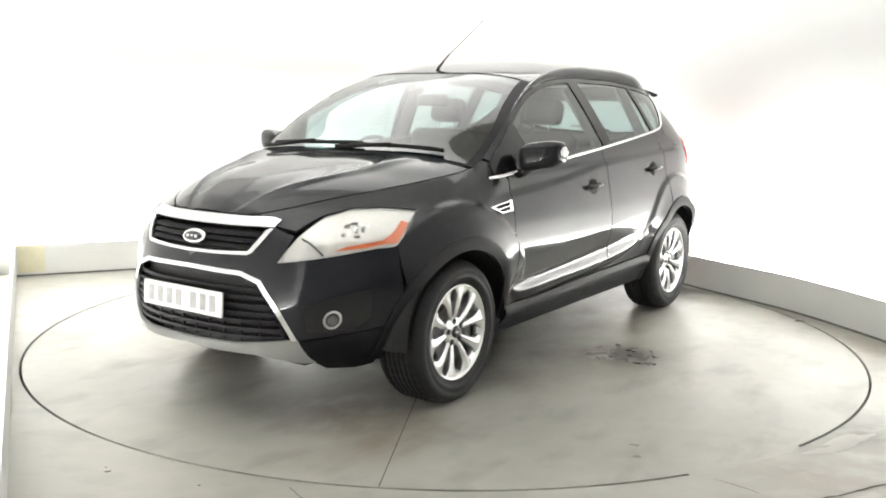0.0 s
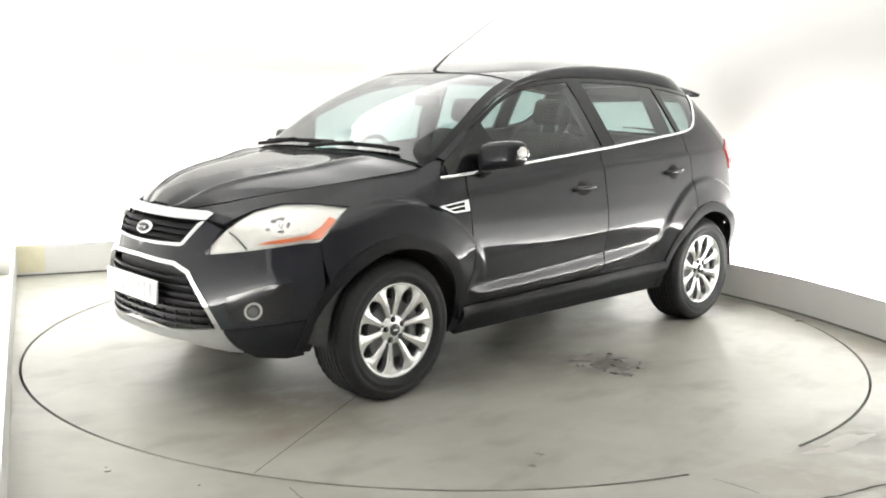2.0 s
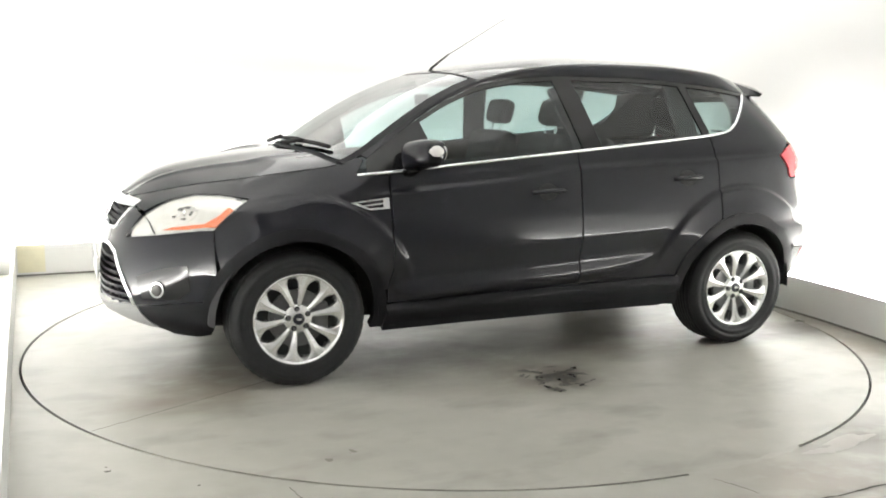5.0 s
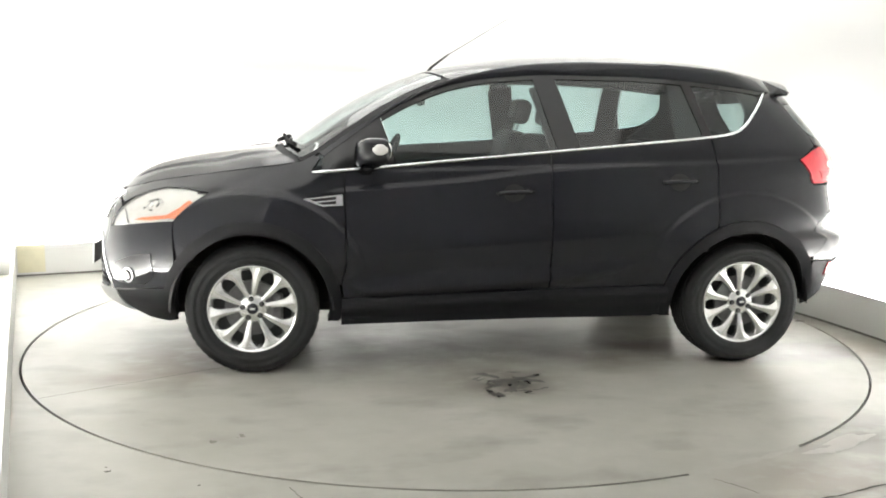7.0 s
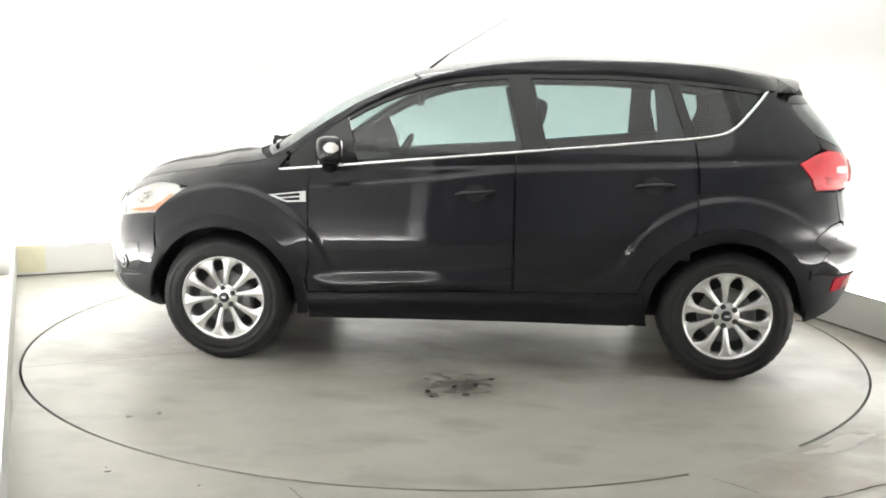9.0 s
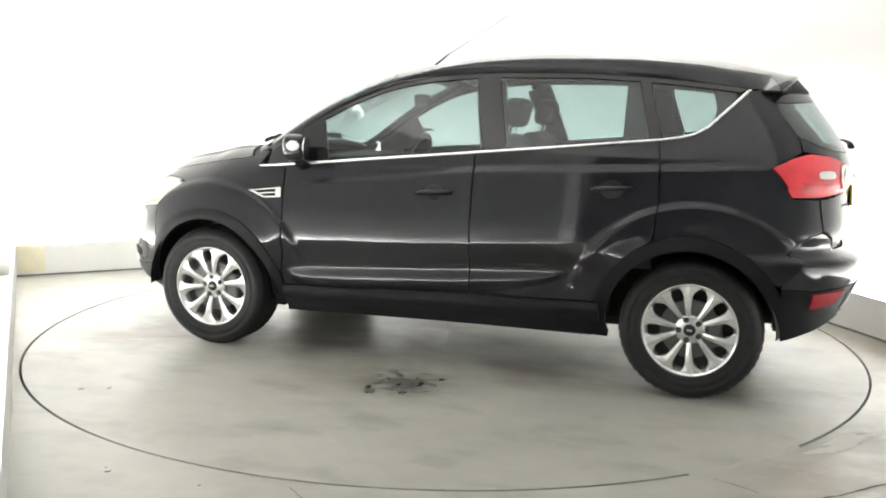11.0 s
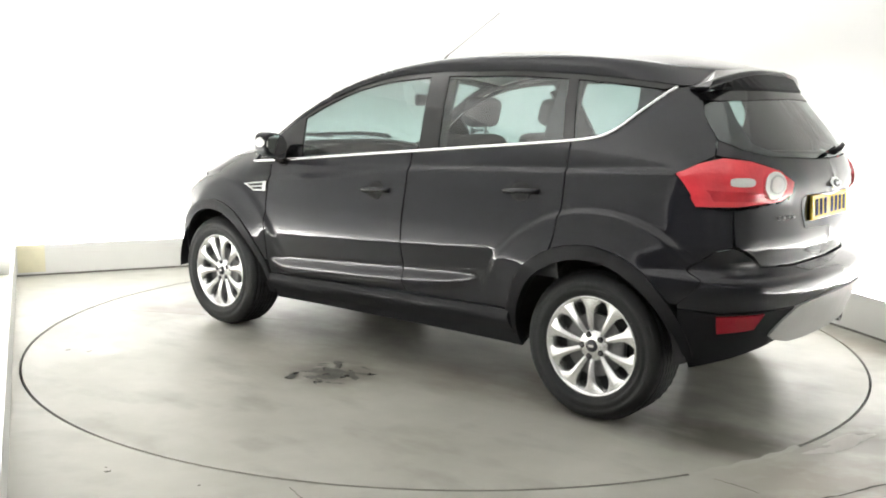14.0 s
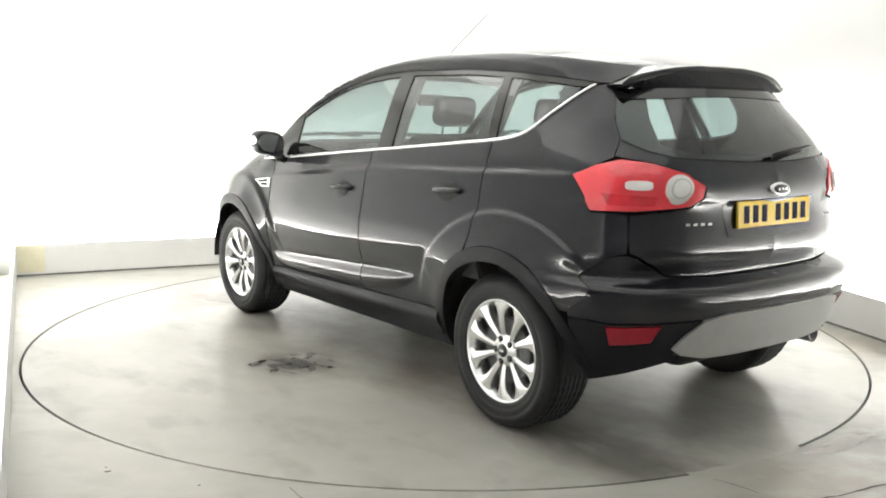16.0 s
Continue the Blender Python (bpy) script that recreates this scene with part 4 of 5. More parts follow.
    for nm, poly in (("inner_pillar", [(-0.155, 1.53), (-0.31, 1.57), (-0.40, 1.16), (-0.25, 1.14)]), ("inner_pillar", [(-0.955, 1.57), (-1.085, 1.56), (-1.11, 1.24), (-0.965, 1.23)])):
        cpart(nm, sheet(side_poly(poly), skin, du=0.05, dz=0.04, lift=-0.045, thick=0.02, sign=s), M_PILLAR, None, "grey inner pillar trim")
    uc = at_y(0.553, 1.10, True)
    cpart("reversing_lens", sheet([(uc + 0.062 * math.cos(a), 1.098 + 0.052 * math.sin(a)) for a in np.linspace(0, 2 * math.pi, 29)[:-1]], skin, du=0.02, dz=0.02, lift=0.014, thick=0.012, sign=s), M_PALELENS, tail, "round clear lens")
    for nm, r, up, ma in (("lens_groove", 0.72, 0.0152, M_SILVER), ("lens_core", 0.60, 0.0165, M_PALELENS)):
        cpart(nm, sheet([(uc + 0.006 + 0.062 * r * math.cos(a), 1.098 + 0.052 * r * math.sin(a)) for a in np.linspace(0, 2 * math.pi, 29)[:-1]], skin, du=0.02, dz=0.02, lift=up, thick=0.004, sign=s), ma, tail)
    ul = at_y(0.685, 1.11, True)
    CL = [(ul + 0.052 * math.copysign(abs(math.cos(a)) ** 0.6, math.cos(a)), 1.108 + 0.017 * math.copysign(abs(math.sin(a)) ** 0.6, math.sin(a))) for a in np.linspace(0, 2 * math.pi, 25)[:-1]]
    cpart("indicator_lens", sheet(CL, skin, du=0.02, dz=0.02, lift=0.0115, thick=0.006, sign=s), M_PALELENS, tail, "pale indicator lens")
    DB = mixed([("x", -1.80, 1.075), ("r", 0.635, 1.068), ("r", 0.635, 1.03), ("x", -1.83, 1.03)])
    cpart("brake_lens", sheet(DB, skin, du=0.02, dz=0.02, lift=0.0105, thick=0.005, sign=s), M_BRAKE, tail, "darker red lens band")
    cpart("lens_ring", sheet([(uc + 0.072 * math.cos(a), 1.098 + 0.061 * math.sin(a)) for a in np.linspace(0, 2 * math.pi, 29)[:-1]], skin, du=0.02, dz=0.02, lift=0.011, thick=0.01, sign=s), M_RED, tail)
    # rear reflector and exhaust tip
    RF = mixed([("x", -1.889, 0.556), ("r", 0.655, 0.568), ("r", 0.665, 0.498), ("x", -1.882, 0.478)])
    cpart("rear_reflector", sheet(RF, skin, du=0.03, dz=0.02, lift=0.006, sign=s), M_REDREF, None, "red rear reflector")

bm = revolve([(0.03, -0.06), (0.038, -0.06), (0.038, 0.16), (0.03, 0.16)], 24, True)
for v in bm.verts:
    v.co = Vector((-1.99 + v.co.y, -0.42 + v.co.x, 0.392 + v.co.z))
cpart("exhaust_tip", bm, M_DISCMETAL, None, "dull steel exhaust tip", True)

# panels across the middle
BUMPER = mixed([("x", 1.738, 0.60), ("x", 1.7405, 0.797), ("x", 1.873, 0.780), ("x", 2.02, 0.752), ("y", 0.447, 0.730), ("x", 2.045, 0.842), ("x", 2.07, 0.895), ("y", 0.392, 0.866), ("y", 0.325, 0.762), ("y", 0.14, 0.752), ("y", 0.0, 0.750), ("y", 0.0, 0.694), ("y", 0.30, 0.688), ("y", 0.395, 0.655), ("y", 0.475, 0.535), ("y", 0.53, 0.40), ("x", 2.0, 0.415), ("x", 1.80, 0.448), ("x", 1.765, 0.50)])
cpart("front_bumper", both(BUMPER), M_PAINT)
LIPLOW = mixed([("x", 1.762, 0.47), ("x", 1.80, 0.442), ("x", 2.0, 0.409), ("y", 0.532, 0.394), ("y", 0.54, 0.30), ("y", 0.54, 0.24), ("x", 1.80, 0.235), ("x", 1.745, 0.255), ("x", 1.748, 0.40)])
for s in (1, -1):
    cpart("bumper_lip", sheet(LIPLOW, skin, sign=s), M_PLASTIC, None, "dark plastic lower bumper corner")
SKID = mixed([("y", 0.0, 0.375), ("y", 0.30, 0.378), ("y", 0.50, 0.400), ("y", 0.535, 0.40), ("y", 0.545, 0.285), ("y", 0.50, 0.287), ("y", 0.36, 0.332), ("y", 0.0, 0.338)])
cpart("skid_plate", both(SKID, lift=0.006), M_SILVER, None, "satin silver front skid plate")
# lower grille with chrome surround
LG = mixed([("y", 0.0, 0.69), ("y", 0.30, 0.685), ("y", 0.395, 0.652), ("y", 0.475, 0.533), ("y", 0.525, 0.402), ("y", 0.50, 0.396), ("y", 0.0, 0.372)])
cpart("lower_grille", both(LG, lift=-0.045, thick=0.02), M_BLACK, None, "black lower grille mesh")
SUR = mixed([("y", 0.0, 0.696), ("y", 0.305, 0.690), ("y", 0.398, 0.657), ("y", 0.48, 0.535), ("y", 0.535, 0.40), ("y", 0.515, 0.40), ("y", 0.460, 0.532), ("y", 0.384, 0.642), ("y", 0.300, 0.671), ("y", 0.0, 0.677)])
cpart("lower_grille_surround", both(SUR, lift=0.008, thick=0.03), M_CHROME, None, "chrome surround of the lower grille")
for k in range(7):
    z = 0.405 + 0.035 * k
    w = 0.49 - 0.42 * max(0, z - 0.40) * 0.8
    cpart("grille_bar", both(mixed([("y", 0, z + 0.007), ("y", w, z + 0.007), ("y", w, z - 0.007), ("y", 0, z - 0.007)]), lift=-0.012, thick=0.03), M_PLASTIC, None, "dark grille bar")
for k in range(-5, 6):
    y = 0.085 * k + 0.0425
    if abs(y) < 0.47:
        p0, p1 = (skin(np.array([at_y(abs(y), z)]), np.array([z]), -0.03)[0] for z in (0.39, 0.47))
        cpart("grille_rib", tube([(p0[0], y, 0.385), (p1[0], y, 0.49)], 0.008, 6), M_PLASTIC, None, "dark grille rib")
# upper grille
UG = mixed([("y", 0.0, 0.868), ("y", 0.385, 0.872), ("y", 0.325, 0.764), ("y", 0.14, 0.754), ("y", 0.0, 0.752)])
cpart("grille", both(UG, lift=-0.035, thick=0.02), M_BLACK, None, "black upper grille")
US = mixed([("y", 0.0, 0.761), ("y", 0.14, 0.763), ("y", 0.318, 0.773), ("y", 0.364, 0.858), ("y", 0.378, 0.868), ("y", 0.392, 0.868), ("y", 0.385, 0.848), ("y", 0.338, 0.766), ("y", 0.318, 0.757), ("y", 0.14, 0.750), ("y", 0.0, 0.748)])
cpart("grille_surround", both(US, lift=0.008, thick=0.03), M_CHROME, None, "chrome grille surround")
for k in range(3):
    z = 0.790 + 0.027 * k
    w = 0.318 + 0.5 * (z - 0.78)
    cpart("grille_slat", both(mixed([("y", 0, z + 0.008), ("y", w, z + 0.009), ("y", w, z - 0.007), ("y", 0, z - 0.008)]), lift=-0.006, thick=0.03), M_PLASTIC, None, "dark grille slat")
LIP = mixed([("y", 0.0, 0.908), ("y", 0.36, 0.908), ("y", 0.398, 0.900), ("y", 0.392, 0.872), ("y", 0.0, 0.870)])
cpart("bonnet_lip", both(LIP, lift=0.009, thick=0.02), M_CHROME, None, "bright chrome strip on the bonnet's front edge")


def oval(cx, cy, cz, ry, rz, nx, material, inner, label):
    bm = bmesh.new()
    bmesh.ops.create_uvsphere(bm, u_segments=24, v_segments=12, radius=1)
    for v in bm.verts:
        v.co = Vector((cx + v.co.x * 0.012 + nx * v.co.z * rz, cy + v.co.y * ry, cz + v.co.z * rz))
    ob = cpart("badge", bm, material, None, label, True)
    bm = bmesh.new()
    bmesh.ops.create_uvsphere(bm, u_segments=24, v_segments=12, radius=1)
    d = 0.005 if cx > 0 else -0.005
    for v in bm.verts:
        v.co = Vector((cx + d + v.co.x * 0.01 + nx * v.co.z * rz * 0.78, cy + v.co.y * ry * 0.8, cz + v.co.z * rz * 0.74))
    cpart("badge_field", bm, inner, ob, "", True)
    for dy in (-0.35, 0.0, 0.35):
        cpart("badge_bar", box_bm(cx + d * 2 - 0.006, cx + d * 2 + 0.006, cy + (dy - 0.1) * ry, cy + (dy + 0.1) * ry, cz - rz * 0.22, cz + rz * 0.22, 0.002), material, ob)


pf = skin(np.array([0.0]), np.array([0.815]), 0.006)[0]
oval(pf[0], 0, 0.815, 0.075, 0.03, -0.5, M_CHROME, M_BADGE, "oval chrome badge")


def plate_thing(x, z, w, h, face, sgn, lean, label, ink):
    """A number plate with plain dark bars."""
    m = Matrix.Translation((x, 0, z)) @ Matrix.Rotation(lean, 4, "Y")
    pl = cpart("number_plate", box_bm(-0.006, 0.006, -w / 2, w / 2, -h / 2, h / 2, 0.004, 2, m), face, None, label)
    for k in range(7):
        y = (-0.205 + k * 0.062 + (0.035 if k > 3 else 0)) * 1.0
        cpart("bar", box_bm(sgn * 0.006 - 0.001, sgn * 0.006 + 0.001, y - 0.019, y + 0.019, -0.036, 0.036, 0, 2, m), ink, pl)


xf = float(skin(np.array([0.0]), np.array([0.545]), 0.012)[0, 0])
plate_thing(xf, 0.545, 0.52, 0.111, M_PLATEW, 1, -0.05, "white front number plate with grey bars", M_PALEBAR)

HATCH = mixed([("x", -1.788, 1.277), ("x", -1.886, 1.238), ("r", 0.514, 1.212), ("r", 0.181, 1.197), ("r", 0.0, 1.195), ("r", 0.0, 0.744), ("r", 0.39, 0.744), ("r", 0.57, 0.752), ("r", 0.64, 0.80), ("x", -1.923, 0.85), ("x", -1.900, 0.990), ("r", 0.48, 1.022), ("r", 0.440, 1.058), ("r", 0.428, 1.106), ("r", 0.536, 1.170), ("r", 0.623, 1.200), ("x", -1.834, 1.213), ("x", -1.806, 1.22)])
hatch = cpart("tailgate", both(HATCH), M_PAINT)
RG = mixed([("x", -1.648, 1.462), ("x", -1.722, 1.360), ("x", -1.788, 1.284), ("x", -1.886, 1.244), ("r", 0.514, 1.218), ("r", 0.181, 1.203), ("r", 0.0, 1.201), ("r", 0.0, 1.50), ("r", 0.40, 1.50)])
ob = cpart("rear_window", both(RG, lift=-0.002, thick=0.004), M_GLASS, hatch, "tinted rear window")
ob.visible_shadow = False
RGF = mixed([("x", -1.640, 1.470), ("x", -1.717, 1.360), ("x", -1.784, 1.284), ("x", -1.886, 1.243), ("r", 0.514, 1.217), ("r", 0.181, 1.202), ("r", 0.0, 1.200), ("r", 0.0, 1.222), ("r", 0.18, 1.224), ("r", 0.47, 1.236), ("r", 0.55, 1.27), ("r", 0.52, 1.37), ("r", 0.46, 1.47)])
cpart("rear_window_border", both(RGF, lift=-0.008, thick=0.004), M_GLOSSPL, hatch, "black painted glass border")
RGT = mixed([("r", 0.0, 1.508), ("r", 0.40, 1.508), ("x", -1.636, 1.478), ("x", -1.66, 1.446), ("r", 0.44, 1.447), ("r", 0.30, 1.455), ("r", 0.0, 1.462)])
cpart("rear_window_border", both(RGT, lift=0.0015, thick=0.003), M_GLOSSPL, hatch, "black painted glass border")
REARB = mixed([("x", -1.752, 0.605), ("x", -1.862, 0.822), ("x", -1.918, 0.838), ("r", 0.645, 0.79), ("r", 0.575, 0.745), ("r", 0.39, 0.737), ("r", 0.0, 0.737), ("r", 0.0, 0.612), ("r", 0.358, 0.606), ("r", 0.47, 0.588), ("r", 0.656, 0.584), ("x", -1.894, 0.573), ("x", -1.75, 0.585)])
cpart("rear_bumper", both(REARB, du=0.04, dz=0.02), M_PAINT)
REARL = mixed([("x", -1.752, 0.578), ("x", -1.894, 0.566), ("r", 0.656, 0.577), ("r", 0.478, 0.580), ("r", 0.538, 0.527), ("r", 0.578, 0.466), ("r", 0.54, 0.415), ("x", -1.946, 0.372), ("x", -1.765, 0.305), ("x", -1.745, 0.42)])
for s in (1, -1):
    cpart("bumper_corner", sheet(REARL, skin, sign=s), M_PLASTIC, None, "dark plastic lower bumper corner")
RSKID = mixed([("r", 0.0, 0.606), ("r", 0.358, 0.600), ("r", 0.472, 0.582), ("r", 0.532, 0.527), ("r", 0.573, 0.462), ("r", 0.53, 0.435), ("r", 0.42, 0.412), ("r", 0.25, 0.408), ("r", 0.0, 0.410)])
cpart("rear_skid_plate", both(RSKID, du=0.04, dz=0.02, lift=0.007, thick=0.04), M_SILVER, None, "satin silver rear skid plate")
REC = mixed([("r", 0.0, 1.045), ("r", 0.30, 1.045), ("r", 0.335, 1.03), ("r", 0.30, 0.90), ("r", 0.0, 0.89)])
cpart("plate_recess", both(REC, lift=0.003), M_GLOSSPL, hatch, "gloss black plate recess")
xr = float(skin(np.array([U_END]), np.array([0.985]), 0.004)[0, 0])
plate_thing(xr, 0.985, 0.52, 0.111, M_PLATEY, -1, 0.06, "yellow rear number plate with plain dark bars", M_BAR)
pr = skin(np.array([U_END]), np.array([1.085]), 0.006)[0]
oval(pr[0], 0, 1.085, 0.07, 0.029, 0.4, M_CHROME, M_BADGE, "oval chrome badge")
for y0 in (0.50, 0.465, 0.43, 0.395):
    p = skin(np.array([at_y(y0, 0.955, True)]), np.array([0.955]), 0.003)[0]
    cpart("lettering_bar", box_bm(p[0] - 0.003, p[0] + 0.003, p[1] - 0.012, p[1] + 0.012, 0.950, 0.960, 0.002), M_SILVER, hatch, "small silver mark")
p = skin(np.array([at_y(0.30, 0.955, True)]), np.array([0.955]), 0.003)[0]
cpart("lettering_bar", box_bm(p[0] - 0.003, p[0] + 0.003, -0.45, -0.41, 0.950, 0.960, 0.002), M_SILVER, hatch, "small silver mark")
q = [tuple(skin(np.array([at_y(abs(y), z, True)]), np.array([z]), o)[0] * np.array([1, -1 if y < 0 else 1, 1])) for y, z, o in ((0.02, 1.21, 0.03), (-0.08, 1.222, 0.04), (-0.18, 1.234, 0.035), (-0.30, 1.246, 0.02))]
cpart("rear_wiper", tube(q, 0.02, 8, 0.45, 0.6), M_PLASTIC, hatch, "black rear wiper", True)

# upper panels
cpart("bonnet", sheet([(-2.072, -0.97), (-2.072, 0.97)] + [(-x, 0.994) for x in (1.9, 1.6, 1.35, 1.12)] + [(-1.12, -0.994)] + [(-x, -0.994) for x in (1.35, 1.6, 1.9)], top, du=0.04, dz=0.02), M_PAINT)
cpart("scuttle", sheet([(-1.115, -0.985), (-1.115, 0.985), (-1.06, 0.985), (-1.06, -0.985)], top, du=0.03, dz=0.1, lift=-0.012), M_PLASTIC, None, "black scuttle panel below the windscreen")
ob = cpart("windscreen", sheet([(-1.075, -0.955), (-1.075, 0.955), (-0.30, 0.93), (-0.30, -0.93)], top, du=0.05, dz=0.08, lift=-0.002, thick=0.005), M_GLASS, None, "clear laminated windscreen")
ob.visible_shadow = False
for s in (1, -1):
    cpart("windscreen_pillar", sheet([(-1.09, s * 0.953), (-1.09, s * 0.998), (-0.29, s * 0.998), (-0.29, s * 0.928)], top, du=0.012, dz=0.02), M_PLASTIC)
cpart("windscreen_border", sheet([(-0.36, -0.93), (-0.36, 0.93), (-0.29, 0.93), (-0.29, -0.93)], top, du=0.03, dz=0.1, lift=-0.008, thick=0.004), M_GLOSSPL, None, "black painted glass border")
cpart("roof", sheet([(-0.285, -0.998), (-0.285, 0.998)] + [(-x, 0.998) for x in (0, -0.5, -1.0)] + [(1.64, 0.998), (1.64, -0.998)] + [(-x, -0.998) for x in (-1.0, -0.5, 0)], top, du=0.03, dz=0.05), M_PAINT)
# roof spoiler: a wedge over the rear window
bm = bmesh.new()
rows = []
for k in range(25):
    v = -1 + 2 * k / 24
    a = top(np.array([1.637]), np.array([v * 0.995]), 0.001)[0]
    tip = np.array([-1.705 - 0.08 * (1 - abs(v) ** 3), 0.565 * v, 1.513 + 0.070 * (1 - abs(v) ** 3.2)])
    b = a * 0.4 + tip * 0.6 + np.array([0, 0, 0.006 * (1 - v * v)])
    low = tip + np.array([0.012, -0.006 * v, -0.020])
    und = skin(np.array([at_y(abs(v) * 0.548, 1.492, True)]), np.array([1.492]), 0.001)[0] * np.array([1, 1 if v > 0 else -1, 1])
    rows.append([bm.verts.new(p) for p in (a, b, tip, low, und)])
for A, B in zip(rows, rows[1:]):
    for j in range(3):
        bm.faces.new((A[j], B[j], B[j + 1], A[j + 1]))
# underside as its own dull dark strip, which puts the spoiler's shadow into colour
under = bmesh.new()
strips = [[under.verts.new(p) for p in (r[3].co, r[4].co, r[4].co + Vector((0, 0, 0.012)), r[3].co + Vector((0, 0, 0.012)))] for r in rows]
for A, B in zip(strips, strips[1:]):
    for j in range(4):
        under.faces.new((A[j], A[(j + 1) % 4], B[(j + 1) % 4], B[j]))
bmesh.ops.recalc_face_normals(under, faces=under.faces)
ends = [[v.co.copy() for v in r] for r in (rows[0], rows[-1])]
bmesh.ops.recalc_face_normals(bm, faces=bm.faces)
bmesh.ops.bevel(bm, geom=[e for e in bm.edges if e.is_manifold and e.calc_face_angle(0) > 0.5], offset=0.006, segments=2, affect="EDGES")
spoiler = cpart("spoiler", bm, M_PAINT, None, "", True)
cpart("spoiler_shade", under, M_PLASTIC, spoiler, "underside in dull dark plastic that stands for its shadow")
for ring in ends:
    side = -1 if ring[0].y < 0 else 1
    bm = bmesh.new()
    near = [bm.verts.new(p) for p in ring]
    far = [bm.verts.new(p + Vector((0, 0.004 * side, 0))) for p in ring]
    bm.faces.new(near)
    bm.faces.new(far[::-1])
    for j in range(5):
        bm.faces.new((near[j], far[j], far[(j + 1) % 5], near[(j + 1) % 5]))
    bmesh.ops.recalc_face_normals(bm, faces=bm.faces)
    cpart("spoiler_end", bm, M_PAINT, spoiler)
cpart("headliner", sheet([(-0.2, -0.95), (-0.2, 0.95), (1.58, 0.93), (1.58, -0.93)], top, du=0.1, dz=0.1, lift=-0.035, thick=0.012), M_LINING, None, "pale grey roof lining")
# aerial
pa = top(np.array([-0.24]), np.array([0.0]))[0]
aer = cpart("aerial", tube([(pa[0], 0, pa[2] - 0.01), (pa[0] - 0.02, 0, pa[2] + 0.02), (pa[0] - 0.13, 0, pa[2] + 0.105)], 0.012, 8, 0.35), M_RUBBER, None, "thin black roof aerial", True)
cpart("rod", tube([(pa[0] - 0.125, 0, pa[2] + 0.10), (pa[0] - 0.5, 0, pa[2] + 0.33)], 0.002, 6), M_RUBBER, aer, "thin rod")
# front wipers
for y0, y1 in ((-0.50, 0.12), (0.05, 0.60)):
    q = []
    for k in range(6):
        y = y0 + (y1 - y0) * k / 5
        q.append(tuple(top(np.array([-1.055 + 0.02 * k / 5]), np.array([y / 0.76]), 0.02)[0]))
    arm = cpart("wiper_blade", tube(q, 0.012, 6), M_BLACK, None, "black windscreen wiper", True)
    cpart("wiper_arm", tube([tuple(top(np.array([-1.10]), np.array([(y0 - 0.06) / 0.76]), 0.02)[0]), tuple(top(np.array([-1.06]), np.array([(y0 + y1) / 2 / 0.76]), 0.035)[0])], 0.012, 6), M_BLACK, arm, "", True)

# door trims inside
for s in (1, -1):
    TR = span(belt_z, 0.78, -1.15, 12, 0.045) + [(-1.15, 0.6), (0.78, 0.6)]
    cpart("door_trim", sheet(side_poly(TR), skin, lift=-0.085, thick=0.02, sign=s), M_TRIM, None, "charcoal inner door trim")
# underbody, cabin
cpart("underbody", box_bm(-1.2, 2.0, -0.5, 0.5, 0.24, 0.5, 0.06), M_BLACK)
cpart("rear_underbody", box_bm(-2.0, -1.2, -0.5, 0.5, 0.40, 0.55, 0.05), M_BLACK)
cpart("silencer", box_bm(-1.95, -1.62, -0.42, 0.42, 0.33, 0.46, 0.06, 4), M_BLACK, None, "dark exhaust silencer", True)
cpart("floor_pan", box_bm(-0.88, 0.88, -0.80, 0.80, 0.25, 0.45, 0.03), M_BLACK)
cpart("engine_bay", box_bm(0.9, 1.95, -0.55, 0.55, 0.5, 0.84, 0.05), M_BLACK)
cpart("load_floor", box_bm(-1.9, -0.95, -0.6, 0.6, 0.5, 0.85, 0.04), M_BLACK)
cpart("dashboard", box_bm(0.62, 1.12, -0.72, 0.72, 0.72, 1.08, 0.07, 4), M_PLASTIC, None, "dark dashboard")
ring = bmesh.new()
for i in range(28):
    for j in range(8):
        a, b = 2 * math.pi * i / 28, 2 * math.pi * j / 8
        r = 0.185 + 0.014 * math.cos(b)
        ring.verts.new((0.014 * math.sin(b), r * math.cos(a), r * math.sin(a)))
ring.verts.ensure_lookup_table()
for i in range(28):
    for j in range(8):
        ring.faces.new([ring.verts[k] for k in (i * 8 + j, i * 8 + (j + 1) % 8, ((i + 1) % 28) * 8 + (j + 1) % 8, ((i + 1) % 28) * 8 + j)])
sm = Matrix.Translation((0.55, -0.36, 1.04)) @ Matrix.Rotation(radians(-25), 4, "Y")
bmesh.ops.transform(ring, matrix=sm, verts=ring.verts)
wheel_ob = cpart("steering_wheel", ring, M_PLASTIC, None, "dark steering wheel on the right-hand side", True)
for a in (0, 180, 270):
    c, s_ = math.cos(radians(a)), math.sin(radians(a))
    bm = tube([(0, 0.03 * c, 0.03 * s_), (0, 0.18 * c, 0.18 * s_)], 0.018, 6)
    bmesh.ops.transform(bm, matrix=sm, verts=bm.verts)
    cpart("spoke", bm, M_PLASTIC, wheel_ob)


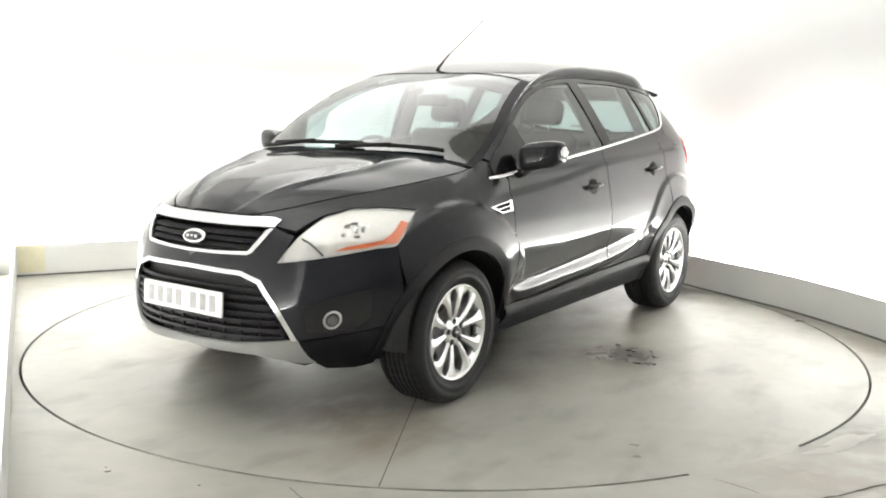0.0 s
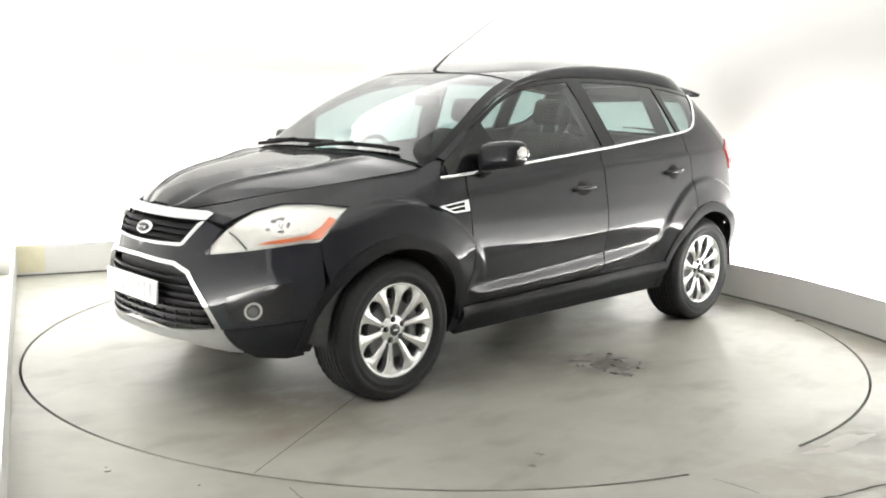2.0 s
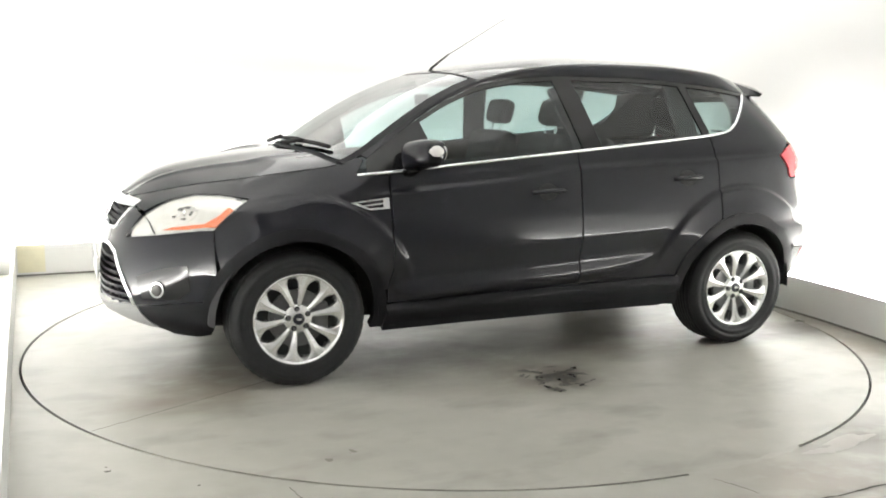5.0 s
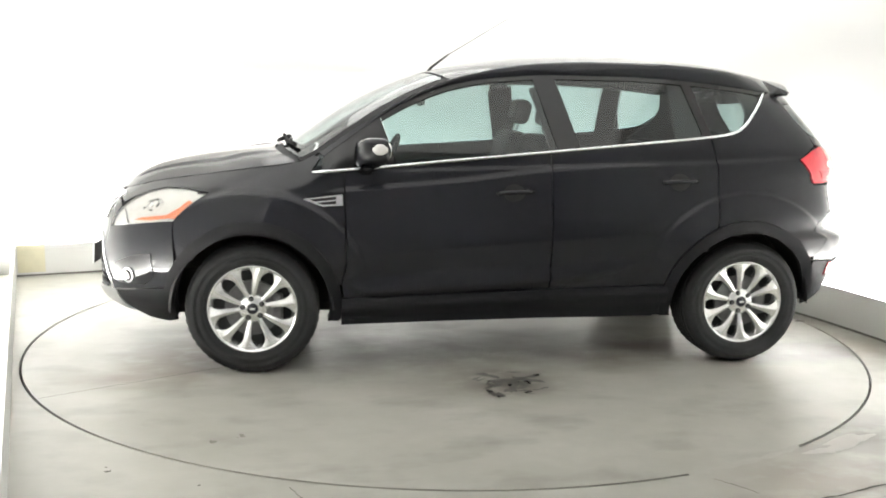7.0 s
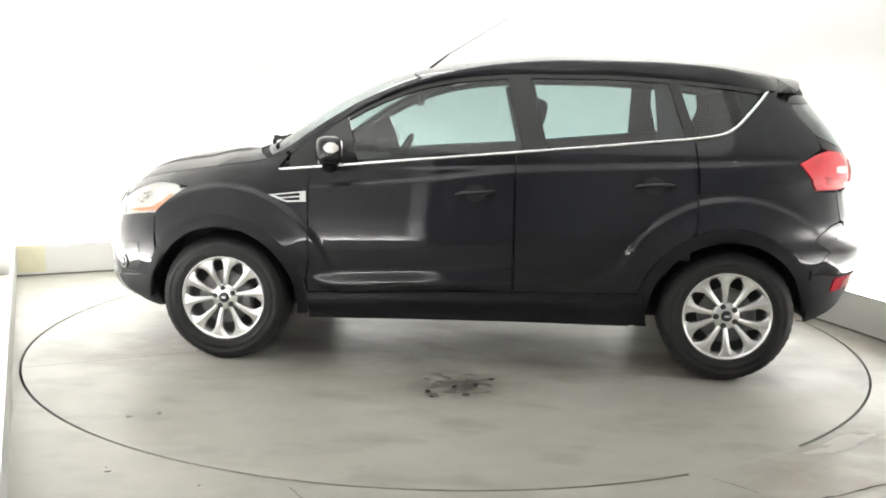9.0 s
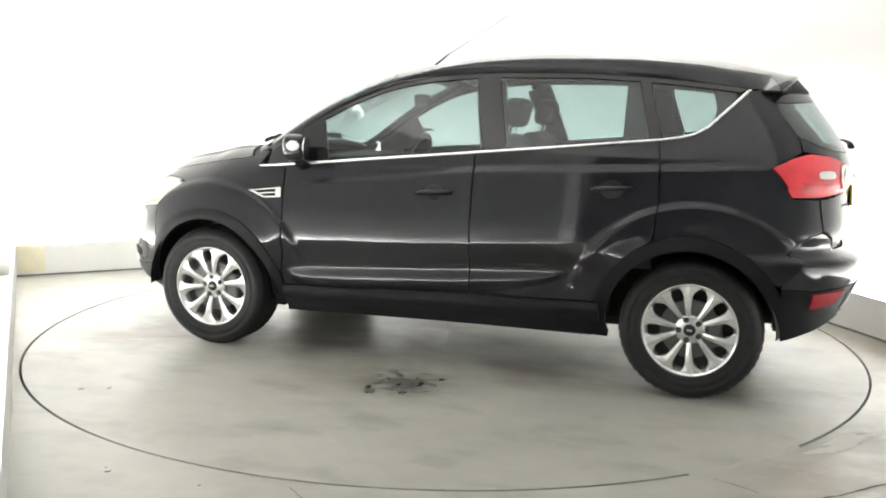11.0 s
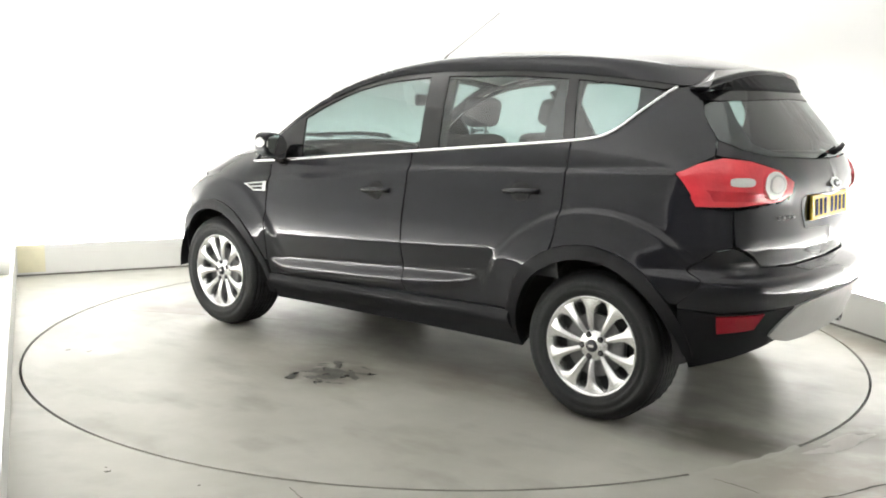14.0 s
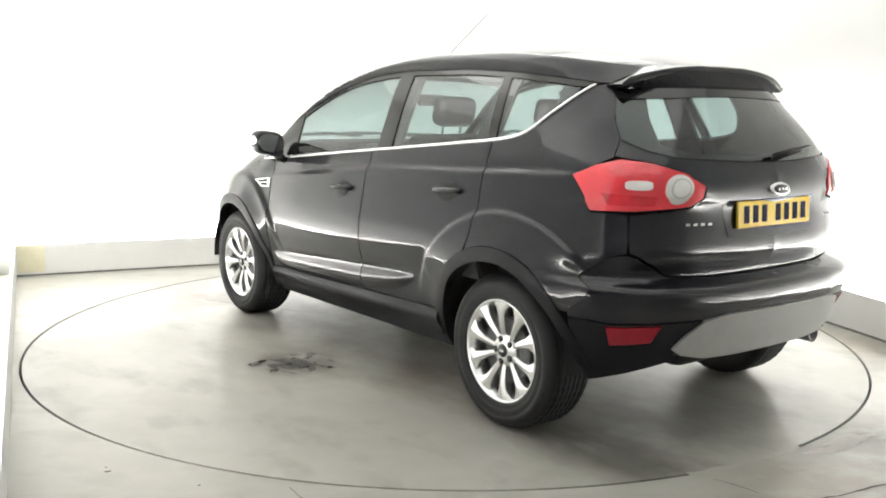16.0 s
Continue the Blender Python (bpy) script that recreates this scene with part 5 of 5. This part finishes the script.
def seat(x, y, w, lean, bench=False):
    z0 = 0.45
    base = cpart("seat", box_bm(x - 0.02, x + 0.48, y - w / 2, y + w / 2, z0, z0 + 0.2, 0.06, 4), M_TRIM, None, "charcoal cloth seat")
    m = Matrix.Translation((x, y, z0 + 0.15)) @ Matrix.Rotation(radians(-lean), 4, "Y")
    cpart("backrest", box_bm(-0.13, 0.02, -w / 2, w / 2, 0, 0.52 if bench else 0.68, 0.06, 4, m), M_TRIM, base, "")
    for dy in ((-0.42, 0, 0.42) if bench else (0,)):
        cpart("headrest", box_bm(-0.11, 0.0, dy - 0.125, dy + 0.125, 0.54 if bench else 0.73, 0.64 if bench else 0.89, 0.045, 4, m), M_TRIM, base, "")
        for d in (-0.06, 0.06):
            cpart("headrest_post", box_bm(-0.06, -0.05, dy + d - 0.006, dy + d + 0.006, 0.5 if bench else 0.66, 0.56 if bench else 0.75, 0.0, 2, m), M_CHROME, base, "thin steel post")


seat(-0.08, 0.37, 0.50, 14)
seat(-0.08, -0.37, 0.50, 14)
seat(-0.92, 0.0, 1.24, 18, True)
bm = box_bm(0.36, 0.39, -0.11, 0.11, 1.40, 1.47, 0.015, 3)
cpart("rear_view_mirror", bm, M_PLASTIC, None, "interior mirror", True)


# wheels
def wheel(x, s, turn):
    base = pose(x, s * (0.825 if x > 0 else 0.838), HUB, 0, 0, 0 if s > 0 else 180)

    def put(name, bm, material, parent, label="", smooth=False):
        bmesh.ops.transform(bm, matrix=base, verts=bm.verts)
        return cpart(name, bm, material, parent, label, smooth)
    rim = put("wheel", revolve([(0.205, -0.11), (0.200, 0.0), (0.205, 0.020), (0.216, 0.034), (0.224, 0.045), (0.230, 0.045), (0.232, 0.034), (0.226, 0.02), (0.22, -0.11)], 72, True), M_ALLOY, None, "silver ten-spoke alloy wheel with a black tyre", True)
    tread = []
    for k in range(6):
        y0 = -0.155 + k * 0.0275
        tread += [(0.3465, y0), (0.3465, y0 + 0.021), (0.338, y0 + 0.0225), (0.338, y0 + 0.026)]
    prof = [(0.226, 0.03), (0.236, 0.044), (0.243, 0.051), (0.247, 0.0495), (0.255, 0.056), (0.272, 0.061), (0.275, 0.0585), (0.292, 0.0595), (0.295, 0.062), (0.310, 0.055), (0.326, 0.043), (0.337, 0.026), (0.343, 0.012)] + tread[::-1] + [(0.343, -0.165), (0.326, -0.19), (0.285, -0.203), (0.226, -0.18)]
    tyre = revolve(prof, 144, True)
    for v in tyre.verts:
        r = math.hypot(v.co.x, v.co.z)
        k = round(math.atan2(v.co.z, v.co.x) / (2 * math.pi) * 144)
        if r > 0.33 and k % 3 == 0:
            q = (r - 0.0035) / r
            v.co = Vector((v.co.x * q, v.co.y, v.co.z * q))
    put("tyre", tyre, M_RUBBER, rim, "black tyre", True)
    put("wheel_well_disc", revolve([(0.0005, -0.03), (0.205, -0.03), (0.205, -0.04), (0.0005, -0.04)], 48, True), M_BLACK, rim)
    put("brake_disc", revolve([(0.06, 0.0), (0.145, 0.0), (0.145, -0.022), (0.06, -0.022)], 48, True), M_DISCMETAL, rim, "steel brake disc")
    put("caliper", box_bm(-0.155, -0.09, -0.03, 0.012, -0.075, 0.075, 0.015), M_DISCMETAL, rim)
    put("hub_plate", revolve([(0.0005, 0.026), (0.030, 0.026), (0.064, 0.020), (0.074, 0.012), (0.076, 0.0), (0.0005, 0.0)], 40), M_ALLOY, rim, "", True)
    put("hub_cap", revolve([(0.0005, 0.034), (0.024, 0.033), (0.029, 0.029), (0.030, 0.02)], 32), M_BADGE, rim, "dark round centre cap", True)
    put("cap_mark", box_bm(-0.013, 0.013, 0.033, 0.0352, -0.005, 0.005, 0.001), M_ALLOY, rim)
    for k in range(5):
        a = radians(turn + 72 * k)
        # dark discs on the hub plate stand for the shade in the nut holes
        for nm, material, prof in (("nut_shade_disc", M_PLASTIC, [(0.0005, 0.0258), (0.0135, 0.0254), (0.0145, 0.018)]), ("wheel_nut", M_DISCMETAL, [(0.0005, 0.031), (0.006, 0.031), (0.0075, 0.028), (0.0075, 0.018)])):
            bm = revolve(prof, 14)
            bmesh.ops.translate(bm, verts=bm.verts, vec=(0.052 * math.cos(a), 0, 0.052 * math.sin(a)))
            put(nm, bm, material, rim, "", True)
        for side in (-1, 1):
            bm = bmesh.new()
            rows = []
            for j in range(15):
                t = j / 14
                r = 0.055 + t * 0.168
                ang = a + side * radians(14 + 4 * t)
                hw = 0.0115 + 0.017 * t ** 1.3 + 0.043 * max(0.0, (t - 0.62) / 0.38) ** 2.6
                hw = min(hw, r * math.tan(radians(18.2)))
                web = min(hw + 0.03 * max(0.0, (t - 0.6) / 0.4) ** 2, r * math.tan(radians(18.2)))
                lo, hi = (hw, web) if side > 0 else (web, hw)
                yy = 0.018 + 0.020 * t ** 0.8 + 0.006 * math.sin(math.pi * t)
                e = Vector((math.cos(ang), 0, math.sin(ang)))
                n = Vector((-math.sin(ang), 0, math.cos(ang)))
                rows.append([bm.verts.new(e * r + n * q + Vector((0, y, 0))) for q, y in ((-lo, yy - 0.045), (-lo, yy - 0.010), (-lo * 0.86, yy - 0.006), (side * hw * 0.12, yy), (hi * 0.86, yy - 0.006), (hi, yy - 0.010), (hi, yy - 0.045))])
            for A, B in zip(rows, rows[1:]):
                for j in range(6):
                    bm.faces.new((A[j], A[j + 1], B[j + 1], B[j]))
            bmesh.ops.recalc_face_normals(bm, faces=bm.faces)
            put("spoke", bm, M_ALLOY, rim)
    return rim


for wx in (1.345, -1.345):
    for s in (1, -1):
        wheel(wx, s, 9 if wx > 0 else -4)


def motions():
    rows = [(t, pose(0, 0, 0, 0, 0, a)) for t, a in HEADING]
    walk(turntable, rows)
    walk(car, rows)


motions()
